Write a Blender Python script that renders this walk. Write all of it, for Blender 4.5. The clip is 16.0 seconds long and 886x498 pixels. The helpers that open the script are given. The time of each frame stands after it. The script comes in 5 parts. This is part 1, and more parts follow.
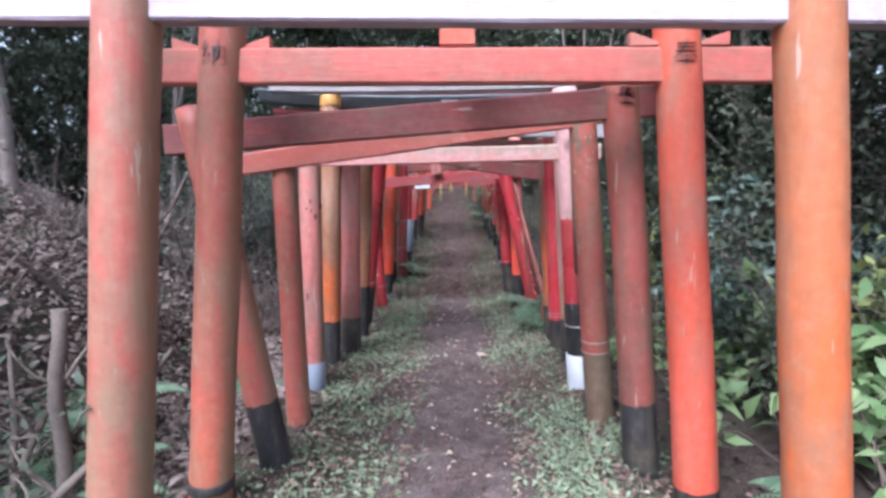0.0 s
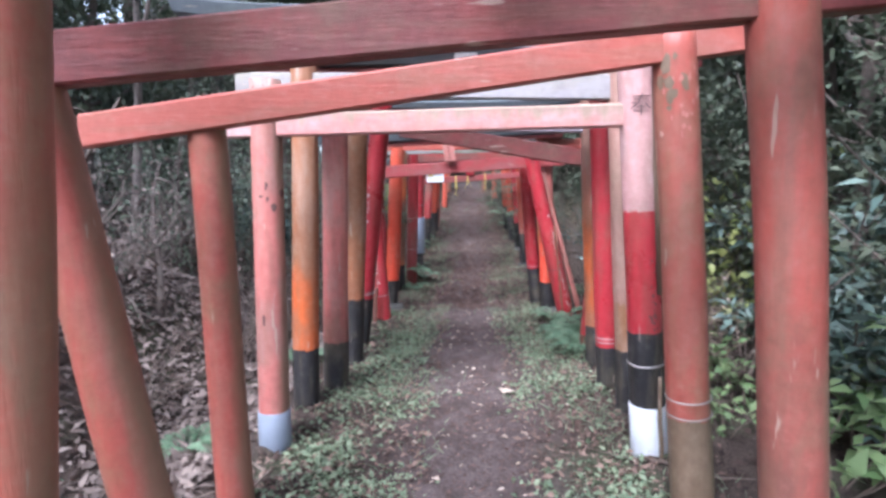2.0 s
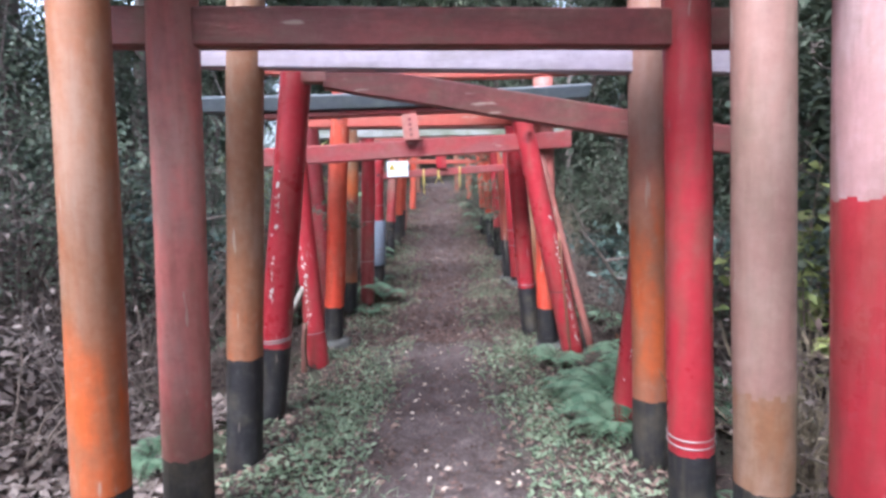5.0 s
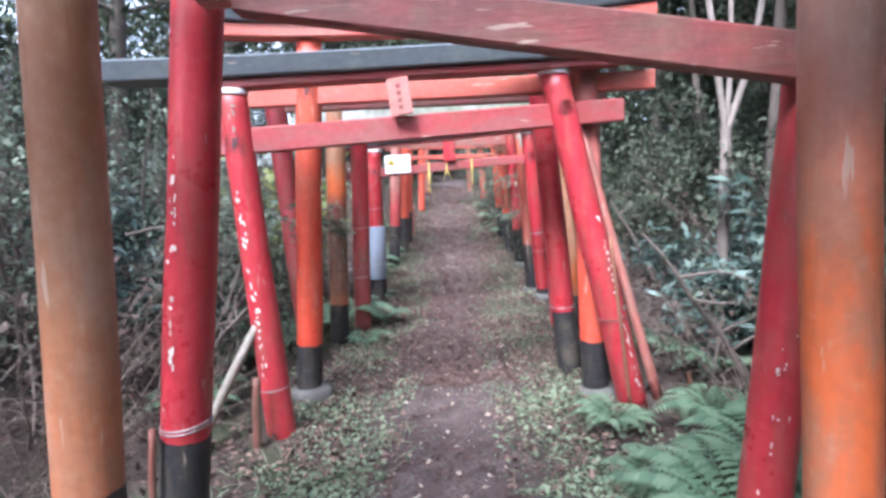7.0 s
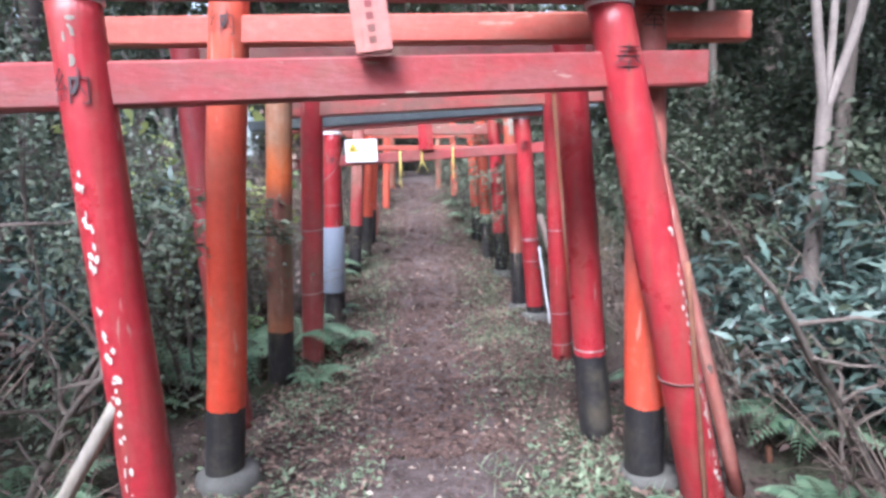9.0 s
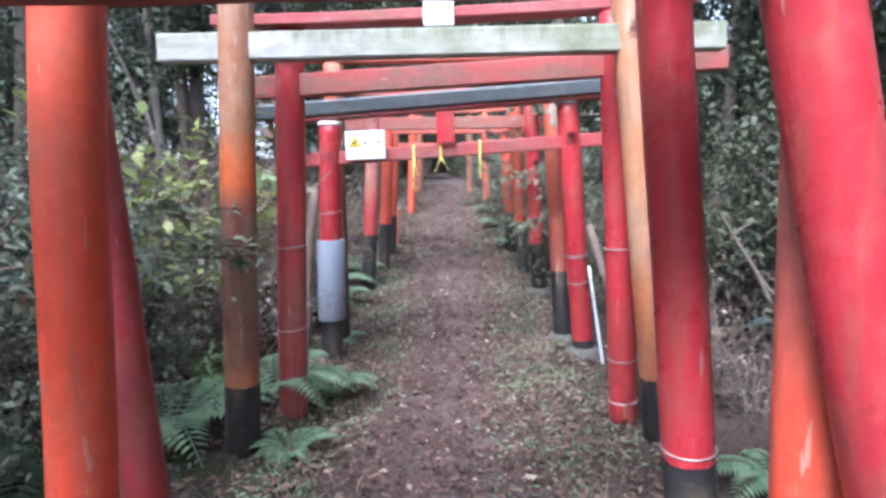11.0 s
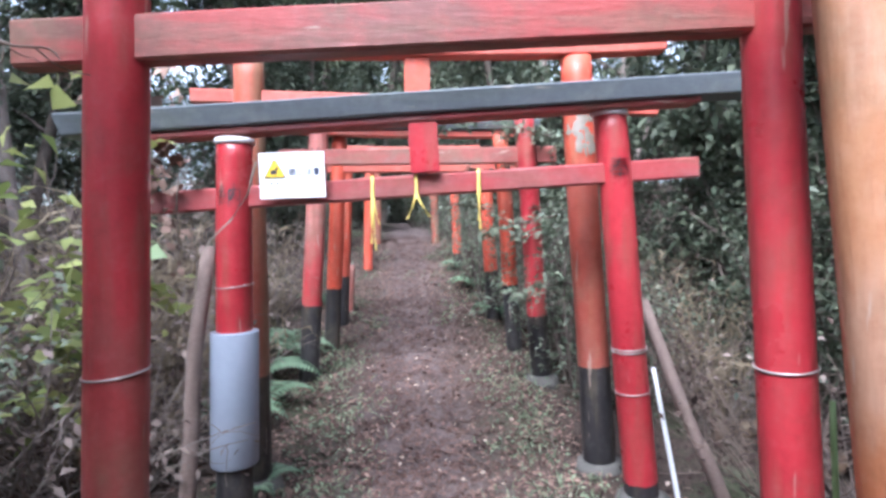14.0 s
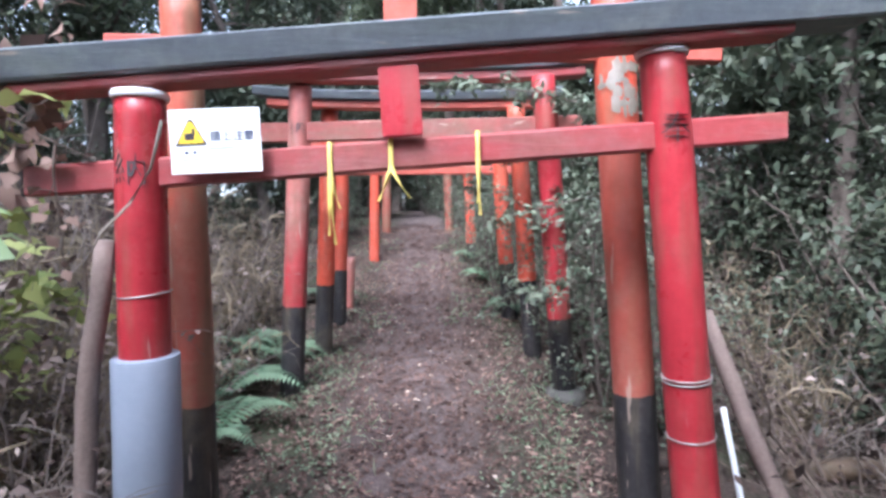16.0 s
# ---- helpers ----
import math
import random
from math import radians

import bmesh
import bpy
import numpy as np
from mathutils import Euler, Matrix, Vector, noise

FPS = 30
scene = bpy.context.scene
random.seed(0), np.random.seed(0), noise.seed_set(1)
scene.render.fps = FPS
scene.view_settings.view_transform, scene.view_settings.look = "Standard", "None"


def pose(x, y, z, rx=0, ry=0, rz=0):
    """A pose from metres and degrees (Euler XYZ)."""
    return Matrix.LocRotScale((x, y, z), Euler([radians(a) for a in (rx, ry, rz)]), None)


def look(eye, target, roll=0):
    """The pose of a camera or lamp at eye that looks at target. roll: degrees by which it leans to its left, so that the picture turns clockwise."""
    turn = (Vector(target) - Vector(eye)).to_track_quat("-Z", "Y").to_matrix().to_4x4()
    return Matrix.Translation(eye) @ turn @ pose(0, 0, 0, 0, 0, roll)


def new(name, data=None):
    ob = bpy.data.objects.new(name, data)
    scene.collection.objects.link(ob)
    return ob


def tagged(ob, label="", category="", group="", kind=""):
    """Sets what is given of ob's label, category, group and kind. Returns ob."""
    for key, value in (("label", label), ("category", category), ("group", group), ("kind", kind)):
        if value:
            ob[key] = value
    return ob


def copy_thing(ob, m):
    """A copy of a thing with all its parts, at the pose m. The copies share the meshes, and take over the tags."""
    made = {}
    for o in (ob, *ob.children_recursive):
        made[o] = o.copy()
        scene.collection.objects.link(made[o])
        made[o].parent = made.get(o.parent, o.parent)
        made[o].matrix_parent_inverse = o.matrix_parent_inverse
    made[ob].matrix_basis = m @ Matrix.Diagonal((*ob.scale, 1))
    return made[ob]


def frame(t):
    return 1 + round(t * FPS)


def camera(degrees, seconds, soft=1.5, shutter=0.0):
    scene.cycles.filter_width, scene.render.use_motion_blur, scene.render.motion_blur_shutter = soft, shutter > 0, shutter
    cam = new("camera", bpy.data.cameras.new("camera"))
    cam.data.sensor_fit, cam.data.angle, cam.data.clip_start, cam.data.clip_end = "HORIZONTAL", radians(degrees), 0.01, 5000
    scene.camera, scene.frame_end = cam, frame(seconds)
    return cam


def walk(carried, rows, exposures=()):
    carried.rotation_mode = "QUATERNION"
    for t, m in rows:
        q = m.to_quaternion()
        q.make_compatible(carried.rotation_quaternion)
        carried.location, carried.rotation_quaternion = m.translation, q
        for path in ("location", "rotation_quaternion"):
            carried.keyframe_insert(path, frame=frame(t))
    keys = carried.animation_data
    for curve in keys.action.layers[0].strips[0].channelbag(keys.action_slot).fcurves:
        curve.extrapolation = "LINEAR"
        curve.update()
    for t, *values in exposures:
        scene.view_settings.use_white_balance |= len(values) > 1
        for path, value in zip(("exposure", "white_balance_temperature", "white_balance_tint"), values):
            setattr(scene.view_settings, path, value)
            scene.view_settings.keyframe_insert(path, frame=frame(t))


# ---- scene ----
cam = camera(75.9, 16.0, soft=3.1)
PATH = [
    (0, (0.032, 0.006, 1.478), (0.007, 1.99, 1.228), -0.5),
    (0.5, (0.065, 0.337, 1.435), (0.001, 2.322, 1.203), -1.1),
    (1, (0.059, 0.64, 1.399), (0.039, 2.628, 1.188), -0.7),
    (1.5, (0.021, 0.959, 1.397), (0.066, 2.947, 1.182), -0.3),
    (2, (0.046, 1.278, 1.344), (-0.04, 3.261, 1.095), -0.5),
    (2.5, (0.041, 1.601, 1.329), (-0.006, 3.59, 1.127), -0.7),
    (3, (-0.01, 1.903, 1.315), (0.012, 3.889, 1.081), -1.2),
    (3.5, (0.032, 2.206, 1.261), (-0.032, 4.198, 1.089), -2.1),
    (4, (-0.006, 2.498, 1.227), (-0.007, 4.491, 1.059), -1.2),
    (4.2, (0.009, 2.639, 1.229), (0.016, 4.629, 1.032), -0.3),
    (6.3, (0.098, 3.997, 1.145), (0.101, 5.981, 0.896), -1.5),
    (6.5, (0.106, 4.135, 1.153), (0.033, 6.119, 0.908), -2.1),
    (7, (0.117, 4.45, 1.146), (0.076, 6.436, 0.913), -2.2),
    (7.5, (0.053, 4.775, 1.15), (0.094, 6.764, 0.945), -1.3),
    (8, (0.053, 5.082, 1.115), (-0.012, 7.073, 0.932), -2.2),
    (8.5, (0.033, 5.403, 1.093), (0.017, 7.391, 0.872), -1.8),
    (9, (-0.02, 5.673, 1.108), (0.078, 7.655, 0.863), -0.6),
    (9.2, (-0.017, 5.773, 1.092), (0.08, 7.754, 0.834), -0.5),
    (11.3, (0.125, 6.945, 1.092), (0.094, 8.932, 0.873), -0.7),
    (11.5, (0.088, 7.064, 1.083), (0.097, 9.054, 0.88), -0.6),
    (12, (0.045, 7.322, 1.104), (0.15, 9.31, 0.92), 0.3),
    (12.5, (0.067, 7.638, 1.083), (0.158, 9.628, 0.9), -0.1),
    (13, (0.038, 7.932, 1.075), (0.151, 9.921, 0.905), -0.1),
    (13.5, (-0.017, 8.193, 1.132), (0.193, 10.176, 0.981), 0.7),
    (14, (0.004, 8.414, 1.109), (0.134, 10.409, 1.049), -0.8),
    (14.5, (0.045, 8.661, 1.126), (0.123, 10.658, 1.058), -1.4),
    (15, (0.03, 8.844, 1.126), (0.161, 10.84, 1.113), -1.8),
    (15.5, (0.108, 9.007, 1.111), (0.217, 11.003, 1.088), -1.5),
    (16, (0.172, 9.15, 1.105), (0.228, 11.147, 1.003), -1.1),
]
walk(cam, [(t, look(eye, target, roll)) for t, eye, target, roll in PATH],
     [(0.0, 1.83, 5350, 14), (2.5, 2.14, 5350, 13), (4.2, 2.10, 5350, 12), (7.0, 2.73, 5350, 12), (9.2, 2.62, 5350, 12), (12.5, 2.68, 5350, 12), (16.0, 2.56, 5350, 12)])
# ---- world and light: an overcast afternoon under trees ----
world = bpy.data.worlds.new("overcast_sky")
scene.world = world
world.use_nodes = True
wn = world.node_tree
sky = wn.nodes.new("ShaderNodeTexSky")
sky.sky_type, sky.sun_disc = "NISHITA", False
sky.sun_elevation, sky.sun_rotation = radians(53), radians(208)
sky.air_density, sky.dust_density = 1.0, 4.0
hsv = wn.nodes.new("ShaderNodeHueSaturation")
hsv.inputs["Saturation"].default_value = 0.45
wn.links.new(sky.outputs[0], hsv.inputs["Color"])
wn.links.new(hsv.outputs[0], wn.nodes["Background"].inputs[0])
wn.nodes["Background"].inputs[1].default_value = 0.15
sun = new("sun", bpy.data.lights.new("sun", "SUN"))
sun.data.energy, sun.data.angle, sun.data.color = 1.75, radians(28), (1.0, 0.95, 0.92)
sun.matrix_world = look((-3.0, -5.7, 8.6), (0, 0, 0))

# ---- small tools ----
rnd = random.Random(7)
rng = np.random.default_rng(11)


def nodes_of(name, rough=0.6, metal=0.0, spec=0.4):
    m = bpy.data.materials.new(name)
    m.use_nodes = True
    nt = m.node_tree
    b = nt.nodes["Principled BSDF"]
    b.inputs["Roughness"].default_value = rough
    b.inputs["Metallic"].default_value = metal
    b.inputs["Specular IOR Level"].default_value = spec
    return m, nt, b


def spread(nt, stretch=(1, 1, 1), vary=True):
    """Object coordinates, shifted by a random step for each object."""
    tc = nt.nodes.new("ShaderNodeTexCoord")
    mp = nt.nodes.new("ShaderNodeMapping")
    mp.inputs["Scale"].default_value = stretch
    nt.links.new(tc.outputs["Object"], mp.inputs["Vector"])
    if vary:
        oi = nt.nodes.new("ShaderNodeObjectInfo")
        mu = nt.nodes.new("ShaderNodeMath")
        mu.operation, mu.inputs[1].default_value = "MULTIPLY", 37.0
        nt.links.new(oi.outputs["Random"], mu.inputs[0])
        nt.links.new(mu.outputs[0], mp.inputs["Location"])
    return mp.outputs[0]


def noise_of(nt, vec, scale, detail=5.0, rough=0.6):
    n = nt.nodes.new("ShaderNodeTexNoise")
    n.inputs["Scale"].default_value, n.inputs["Detail"].default_value = scale, detail
    n.inputs["Roughness"].default_value = rough
    nt.links.new(vec, n.inputs["Vector"])
    return n.outputs["Fac"]


def band(nt, fac, lo, hi, top=1.0):
    r = nt.nodes.new("ShaderNodeMapRange")
    r.inputs["From Min"].default_value, r.inputs["From Max"].default_value = lo, hi
    r.inputs["To Max"].default_value = top
    nt.links.new(fac, r.inputs["Value"])
    return r.outputs[0]


def blend(nt, fac, a, b, mode="MIX"):
    x = nt.nodes.new("ShaderNodeMix")
    x.data_type, x.blend_type = "RGBA", mode
    if hasattr(fac, "links"):
        nt.links.new(fac, x.inputs[0])
    else:
        x.inputs[0].default_value = fac
    for sock, v in ((x.inputs[6], a), (x.inputs[7], b)):
        if hasattr(v, "links"):
            nt.links.new(v, sock)
        else:
            sock.default_value = (*v, 1)
    return x.outputs[2]


def relief(nt, b, fac, strength=0.3, dist=0.004):
    bu = nt.nodes.new("ShaderNodeBump")
    bu.inputs["Strength"].default_value, bu.inputs["Distance"].default_value = strength, dist
    nt.links.new(fac, bu.inputs["Height"])
    nt.links.new(bu.outputs[0], b.inputs["Normal"])


SPECS = {}


def paint(name, base, faded, grime=(0.15, 0.12, 0.075), rough=0.5, wear=0.5, dirt=0.4, along="z", drip=0.0, upper=None):
    """Weathered paint on timber: faded patches, long grain, grime and bare chips. upper: a second paint sprayed over the top part."""
    raw = (base, faded, grime, rough, wear, dirt)
    dull = 0.76 if base[1] < 0.4 else 0.86
    base, faded = tuple(dull * k for k in base), tuple(dull * k for k in faded)
    m, nt, b = nodes_of(name, rough)
    st = {"z": (1, 1, 0.13), "x": (0.13, 1, 1)}[along]
    sp = {"z": (1, 1, 0.4), "x": (0.4, 1, 1)}[along]
    v, vs, vp = spread(nt), spread(nt, st), spread(nt, sp)
    patch = noise_of(nt, vp, 6.5, 5, 0.62)
    grain = noise_of(nt, vs, 60.0, 6, 0.65)
    share = band(nt, patch, 0.58 - 0.24 * wear, 0.72 - 0.22 * wear)
    c = blend(nt, share, base, faded)
    if upper:
        base2, faded2, z0, z1 = upper
        base2, faded2 = tuple(0.76 * k for k in base2), tuple(0.76 * k for k in faded2)
        tz = nt.nodes.new("ShaderNodeTexCoord")
        sz = nt.nodes.new("ShaderNodeSeparateXYZ")
        nt.links.new(tz.outputs["Object"], sz.inputs[0])
        rag = nt.nodes.new("ShaderNodeMath")
        rag.operation, rag.inputs[1].default_value = "MULTIPLY_ADD", 0.5 * (z1 - z0)
        nt.links.new(noise_of(nt, v, 9.0, 4), rag.inputs[0])
        nt.links.new(sz.outputs[2], rag.inputs[2])
        lift = 0.25 * (z1 - z0)
        c = blend(nt, band(nt, rag.outputs[0], z0 + lift, z1 + lift), c, blend(nt, share, base2, faded2))
        base = tuple(0.5 * (k + q) for k, q in zip(base, base2))
        faded = tuple(0.5 * (k + q) for k, q in zip(faded, faded2))
    streak = noise_of(nt, vs, 17.0, 3, 0.55)
    c = blend(nt, band(nt, streak, 0.50, 0.66, 0.6), c, tuple(0.5 * k + 0.5 * q for k, q in zip(base, grime)))
    c = blend(nt, band(nt, grain, 0.3, 0.75, 0.35), c, tuple(k * 0.72 for k in base))
    if drip:
        run = noise_of(nt, spread(nt, (6.0, 1, 0.25)), 2.6, 4, 0.6)
        tc = nt.nodes.new("ShaderNodeTexCoord")
        sp3 = nt.nodes.new("ShaderNodeSeparateXYZ")
        nt.links.new(tc.outputs["Object"], sp3.inputs[0])
        top = nt.nodes.new("ShaderNodeMath")
        top.operation, top.inputs[1].default_value = "MULTIPLY_ADD", drip
        nt.links.new(sp3.outputs[2], top.inputs[0])
        nt.links.new(run, top.inputs[2])
        c = blend(nt, band(nt, top.outputs[0], 0.80, 1.02, 0.85), c, grime)
    soil = noise_of(nt, v, 2.6, 6, 0.7)
    c = blend(nt, band(nt, soil, 0.56 - 0.12 * dirt, 0.74 - 0.08 * dirt, 0.25 + 0.6 * dirt), c, grime)
    mott = noise_of(nt, v, 21.0, 5, 0.7)
    c = blend(nt, band(nt, mott, 0.50, 0.70, 0.38), c, tuple(0.55 * k for k in base))
    c = blend(nt, band(nt, mott, 0.47, 0.30, 0.22), c, tuple(min(1, 1.25 * k + 0.06) for k in faded))
    chips = noise_of(nt, vs, 26.0, 3, 0.5)
    c = blend(nt, band(nt, chips, 0.685, 0.715, 0.6 * wear + 0.3), c, (0.42, 0.33, 0.27))
    # olive algae tint masked by normal to the +x side, which is shaded
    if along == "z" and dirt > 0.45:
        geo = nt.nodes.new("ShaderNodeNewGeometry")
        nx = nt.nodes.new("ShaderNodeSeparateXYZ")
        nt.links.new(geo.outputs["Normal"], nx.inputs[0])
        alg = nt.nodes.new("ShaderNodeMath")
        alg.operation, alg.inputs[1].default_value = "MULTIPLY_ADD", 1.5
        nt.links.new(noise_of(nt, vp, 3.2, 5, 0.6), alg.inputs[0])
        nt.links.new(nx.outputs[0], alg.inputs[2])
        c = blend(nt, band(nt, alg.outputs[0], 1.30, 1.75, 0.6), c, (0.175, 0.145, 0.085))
    nt.links.new(c, b.inputs["Base Color"])
    nt.links.new(band(nt, soil, 0.3, 0.8, 1.0), b.inputs["Roughness"])
    r = nt.nodes[-1]
    r.inputs["To Min"].default_value, r.inputs["To Max"].default_value = rough - 0.08, rough + 0.2
    relief(nt, b, grain, 0.55, 0.005)
    SPECS[m.name] = raw
    return m


def fade(low, high, z0, z1):
    """Two paints on one post: the lower gives way softly to the upper between two heights over the foot."""
    a, h = SPECS[low.name], SPECS[high.name]
    return paint(low.name + "_under_" + high.name, a[0], a[1], grime=a[2], rough=0.5 * (a[3] + h[3]), wear=0.5 * (a[4] + h[4]), dirt=0.5 * (a[5] + h[5]), upper=(h[0], h[1], z0, z1))


def leafy(name, a, b_, rough=0.45, thin=0.25, spec=0.4):
    """Leaves: each one takes its own tone between two colours, and lets some light through."""
    m, nt, b = nodes_of(name, rough, 0, spec)
    g = nt.nodes.new("ShaderNodeNewGeometry")
    v = spread(nt, vary=False)
    n = noise_of(nt, v, 1.1, 3)
    c = blend(nt, g.outputs["Random Per Island"], a, b_)
    c = blend(nt, band(nt, n, 0.35, 0.7, 0.45), c, tuple(0.45 * k for k in a))
    nt.links.new(c, b.inputs["Base Color"])
    t = nt.nodes.new("ShaderNodeBsdfTranslucent")
    nt.links.new(c, t.inputs[0])
    mx = nt.nodes.new("ShaderNodeMixShader")
    mx.inputs[0].default_value = thin
    nt.links.new(b.outputs[0], mx.inputs[1])
    nt.links.new(t.outputs[0], mx.inputs[2])
    nt.links.new(mx.outputs[0], nt.nodes["Material Output"].inputs[0])
    return m


def plain(name, base, rough=0.6, metal=0.0, vary=0.35, scale=9.0, bump=0.2):
    m, nt, b = nodes_of(name, rough, metal)
    v = spread(nt)
    n, f = noise_of(nt, v, scale, 6, 0.65), noise_of(nt, v, scale * 9, 4)
    c = blend(nt, band(nt, n, 0.35, 0.7, vary), base, tuple(k * 0.45 for k in base))
    c = blend(nt, band(nt, f, 0.4, 0.75, vary * 0.6), c, tuple(min(1, k * 1.35 + 0.02) for k in base))
    nt.links.new(c, b.inputs["Base Color"])
    relief(nt, b, f, bump, 0.003)
    return m


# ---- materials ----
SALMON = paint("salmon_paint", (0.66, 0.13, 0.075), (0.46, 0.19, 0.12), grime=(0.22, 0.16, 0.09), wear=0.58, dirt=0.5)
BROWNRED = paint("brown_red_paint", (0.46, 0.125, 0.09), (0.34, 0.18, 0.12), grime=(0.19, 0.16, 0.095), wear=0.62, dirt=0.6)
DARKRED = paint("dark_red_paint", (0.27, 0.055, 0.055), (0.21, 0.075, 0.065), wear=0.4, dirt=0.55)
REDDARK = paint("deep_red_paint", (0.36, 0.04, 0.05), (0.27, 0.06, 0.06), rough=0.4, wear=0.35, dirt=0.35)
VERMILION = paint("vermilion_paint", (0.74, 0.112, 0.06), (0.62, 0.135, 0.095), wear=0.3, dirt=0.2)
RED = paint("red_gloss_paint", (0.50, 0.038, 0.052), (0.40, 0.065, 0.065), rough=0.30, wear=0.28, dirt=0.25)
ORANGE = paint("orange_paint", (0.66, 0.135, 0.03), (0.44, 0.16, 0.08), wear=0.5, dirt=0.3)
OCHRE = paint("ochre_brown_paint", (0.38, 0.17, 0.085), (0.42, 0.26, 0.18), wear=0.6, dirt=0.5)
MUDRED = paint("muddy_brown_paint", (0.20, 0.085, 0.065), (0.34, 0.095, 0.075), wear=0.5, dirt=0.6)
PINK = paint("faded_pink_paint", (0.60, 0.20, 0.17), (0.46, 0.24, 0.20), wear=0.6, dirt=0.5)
PALEPINK = paint("pale_pink_paint", (0.56, 0.31, 0.295), (0.58, 0.39, 0.38), wear=0.4, dirt=0.3)
PINKBEAM = paint("pink_beam_paint", (0.58, 0.25, 0.225), (0.57, 0.355, 0.34), wear=0.7, dirt=0.35, along="x", grime=(0.27, 0.21, 0.15), drip=3.9)
LILAC = paint("pinkish_white_paint", (0.50, 0.42, 0.485), (0.46, 0.375, 0.44), wear=0.3, dirt=0.1, along="x")
WHITEBEAM = paint("white_beam_paint", (0.37, 0.335, 0.345), (0.29, 0.25, 0.25), wear=0.5, dirt=0.4, along="x", grime=(0.30, 0.27, 0.21), drip=2.6)
MOSSBEAM = paint("mossy_white_paint", (0.46, 0.45, 0.43), (0.28, 0.29, 0.22), wear=0.75, dirt=1.0, along="x", grime=(0.13, 0.14, 0.08), drip=3.2)
SALMONBEAM = paint("salmon_beam_paint", (0.62, 0.15, 0.115), (0.44, 0.19, 0.14), wear=0.5, dirt=0.45, along="x")
REDBROWNBEAM = paint("red_brown_beam_paint", (0.45, 0.115, 0.085), (0.38, 0.14, 0.11), wear=0.4, dirt=0.3, along="x")
BROWNBEAM = paint("brown_red_beam_paint", (0.34, 0.085, 0.07), (0.25, 0.12, 0.095), wear=0.5, dirt=0.45, along="x")
DARKBEAM = paint("dark_red_beam_paint", (0.20, 0.055, 0.052), (0.29, 0.065, 0.06), wear=0.5, dirt=0.6, along="x")
REDBEAM = paint("red_beam_paint", (0.42, 0.068, 0.072), (0.34, 0.11, 0.105), wear=0.6, dirt=0.35, along="x")
VERMBEAM = paint("vermilion_beam_paint", (0.60, 0.12, 0.085), (0.48, 0.165, 0.12), wear=0.35, dirt=0.2, along="x")
BLACK = paint("black_base_paint", (0.028, 0.026, 0.028), (0.055, 0.05, 0.05), rough=0.55, wear=0.3, dirt=0.35)
ROOF = paint("slate_grey_roof_paint", (0.15, 0.168, 0.185), (0.19, 0.205, 0.205), rough=0.42, wear=0.3, dirt=0.2, along="x", grime=(0.10, 0.12, 0.09))
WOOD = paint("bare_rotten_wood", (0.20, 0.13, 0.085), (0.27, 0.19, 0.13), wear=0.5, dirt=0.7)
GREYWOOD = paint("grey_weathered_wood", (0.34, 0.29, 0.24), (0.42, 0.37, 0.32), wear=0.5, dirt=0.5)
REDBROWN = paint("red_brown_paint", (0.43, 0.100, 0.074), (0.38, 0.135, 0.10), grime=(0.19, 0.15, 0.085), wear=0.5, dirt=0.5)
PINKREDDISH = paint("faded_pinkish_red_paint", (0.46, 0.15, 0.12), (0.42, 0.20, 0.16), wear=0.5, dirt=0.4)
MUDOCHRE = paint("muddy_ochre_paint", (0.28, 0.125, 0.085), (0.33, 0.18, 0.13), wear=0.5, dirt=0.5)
SANDY = paint("sandy_brown_paint", (0.50, 0.25, 0.13), (0.55, 0.33, 0.22), wear=0.55, dirt=0.35)
WORNBEAM = paint("worn_brown_and_red_beam_paint", (0.27, 0.10, 0.085), (0.43, 0.07, 0.065), wear=0.75, dirt=0.5, along="x")
PINKBROWN = paint("pinkish_brown_paint", (0.44, 0.24, 0.19), (0.46, 0.29, 0.23), wear=0.5, dirt=0.3)
DULLRED = paint("dull_red_paint", (0.36, 0.075, 0.07), (0.30, 0.11, 0.095), rough=0.45, wear=0.45, dirt=0.4)
BURNT = paint("brownish_orange_paint", (0.50, 0.165, 0.07), (0.40, 0.18, 0.10), wear=0.5, dirt=0.4)
FIRE = paint("bright_vermilion_paint", (0.84, 0.088, 0.040), (0.76, 0.115, 0.065), rough=0.4, wear=0.25, dirt=0.15)
FLAKE = plain("pale_peeled_undercoat", (0.62, 0.56, 0.50), 0.7, vary=0.4, scale=30)
KNOT = plain("dark_wood_knot", (0.13, 0.07, 0.06), 0.8, vary=0.4, scale=30)
WHITE = plain("white_plastic", (0.72, 0.74, 0.78), 0.4, vary=0.2)
CAPWHITE = plain("white_cap_metal", (0.75, 0.74, 0.74), 0.4, vary=0.25)
BRASS = plain("yellow_cap_metal", (0.48, 0.25, 0.07), 0.5, 0.0, vary=0.4)
BLUEGREY = plain("blue_grey_plastic_pipe", (0.25, 0.28, 0.34), 0.6, vary=0.18, scale=4)
WIRE = plain("pale_wire", (0.42, 0.39, 0.37), 0.4, 0.5, vary=0.2)
INK = plain("black_ink", (0.06, 0.045, 0.048), 0.6, vary=0.2)
SIGNWHITE = plain("sign_white", (0.82, 0.84, 0.84), 0.35, vary=0.06, bump=0.02)
SIGNYELLOW = plain("sign_yellow", (0.80, 0.56, 0.03), 0.4, vary=0.1, bump=0.02)
SIGNBLUE = plain("sign_dark_blue", (0.02, 0.035, 0.09), 0.5, vary=0.1, bump=0.02)
RIBBON = plain("yellow_ribbon_cloth", (0.75, 0.60, 0.16), 0.7, vary=0.3, scale=20)
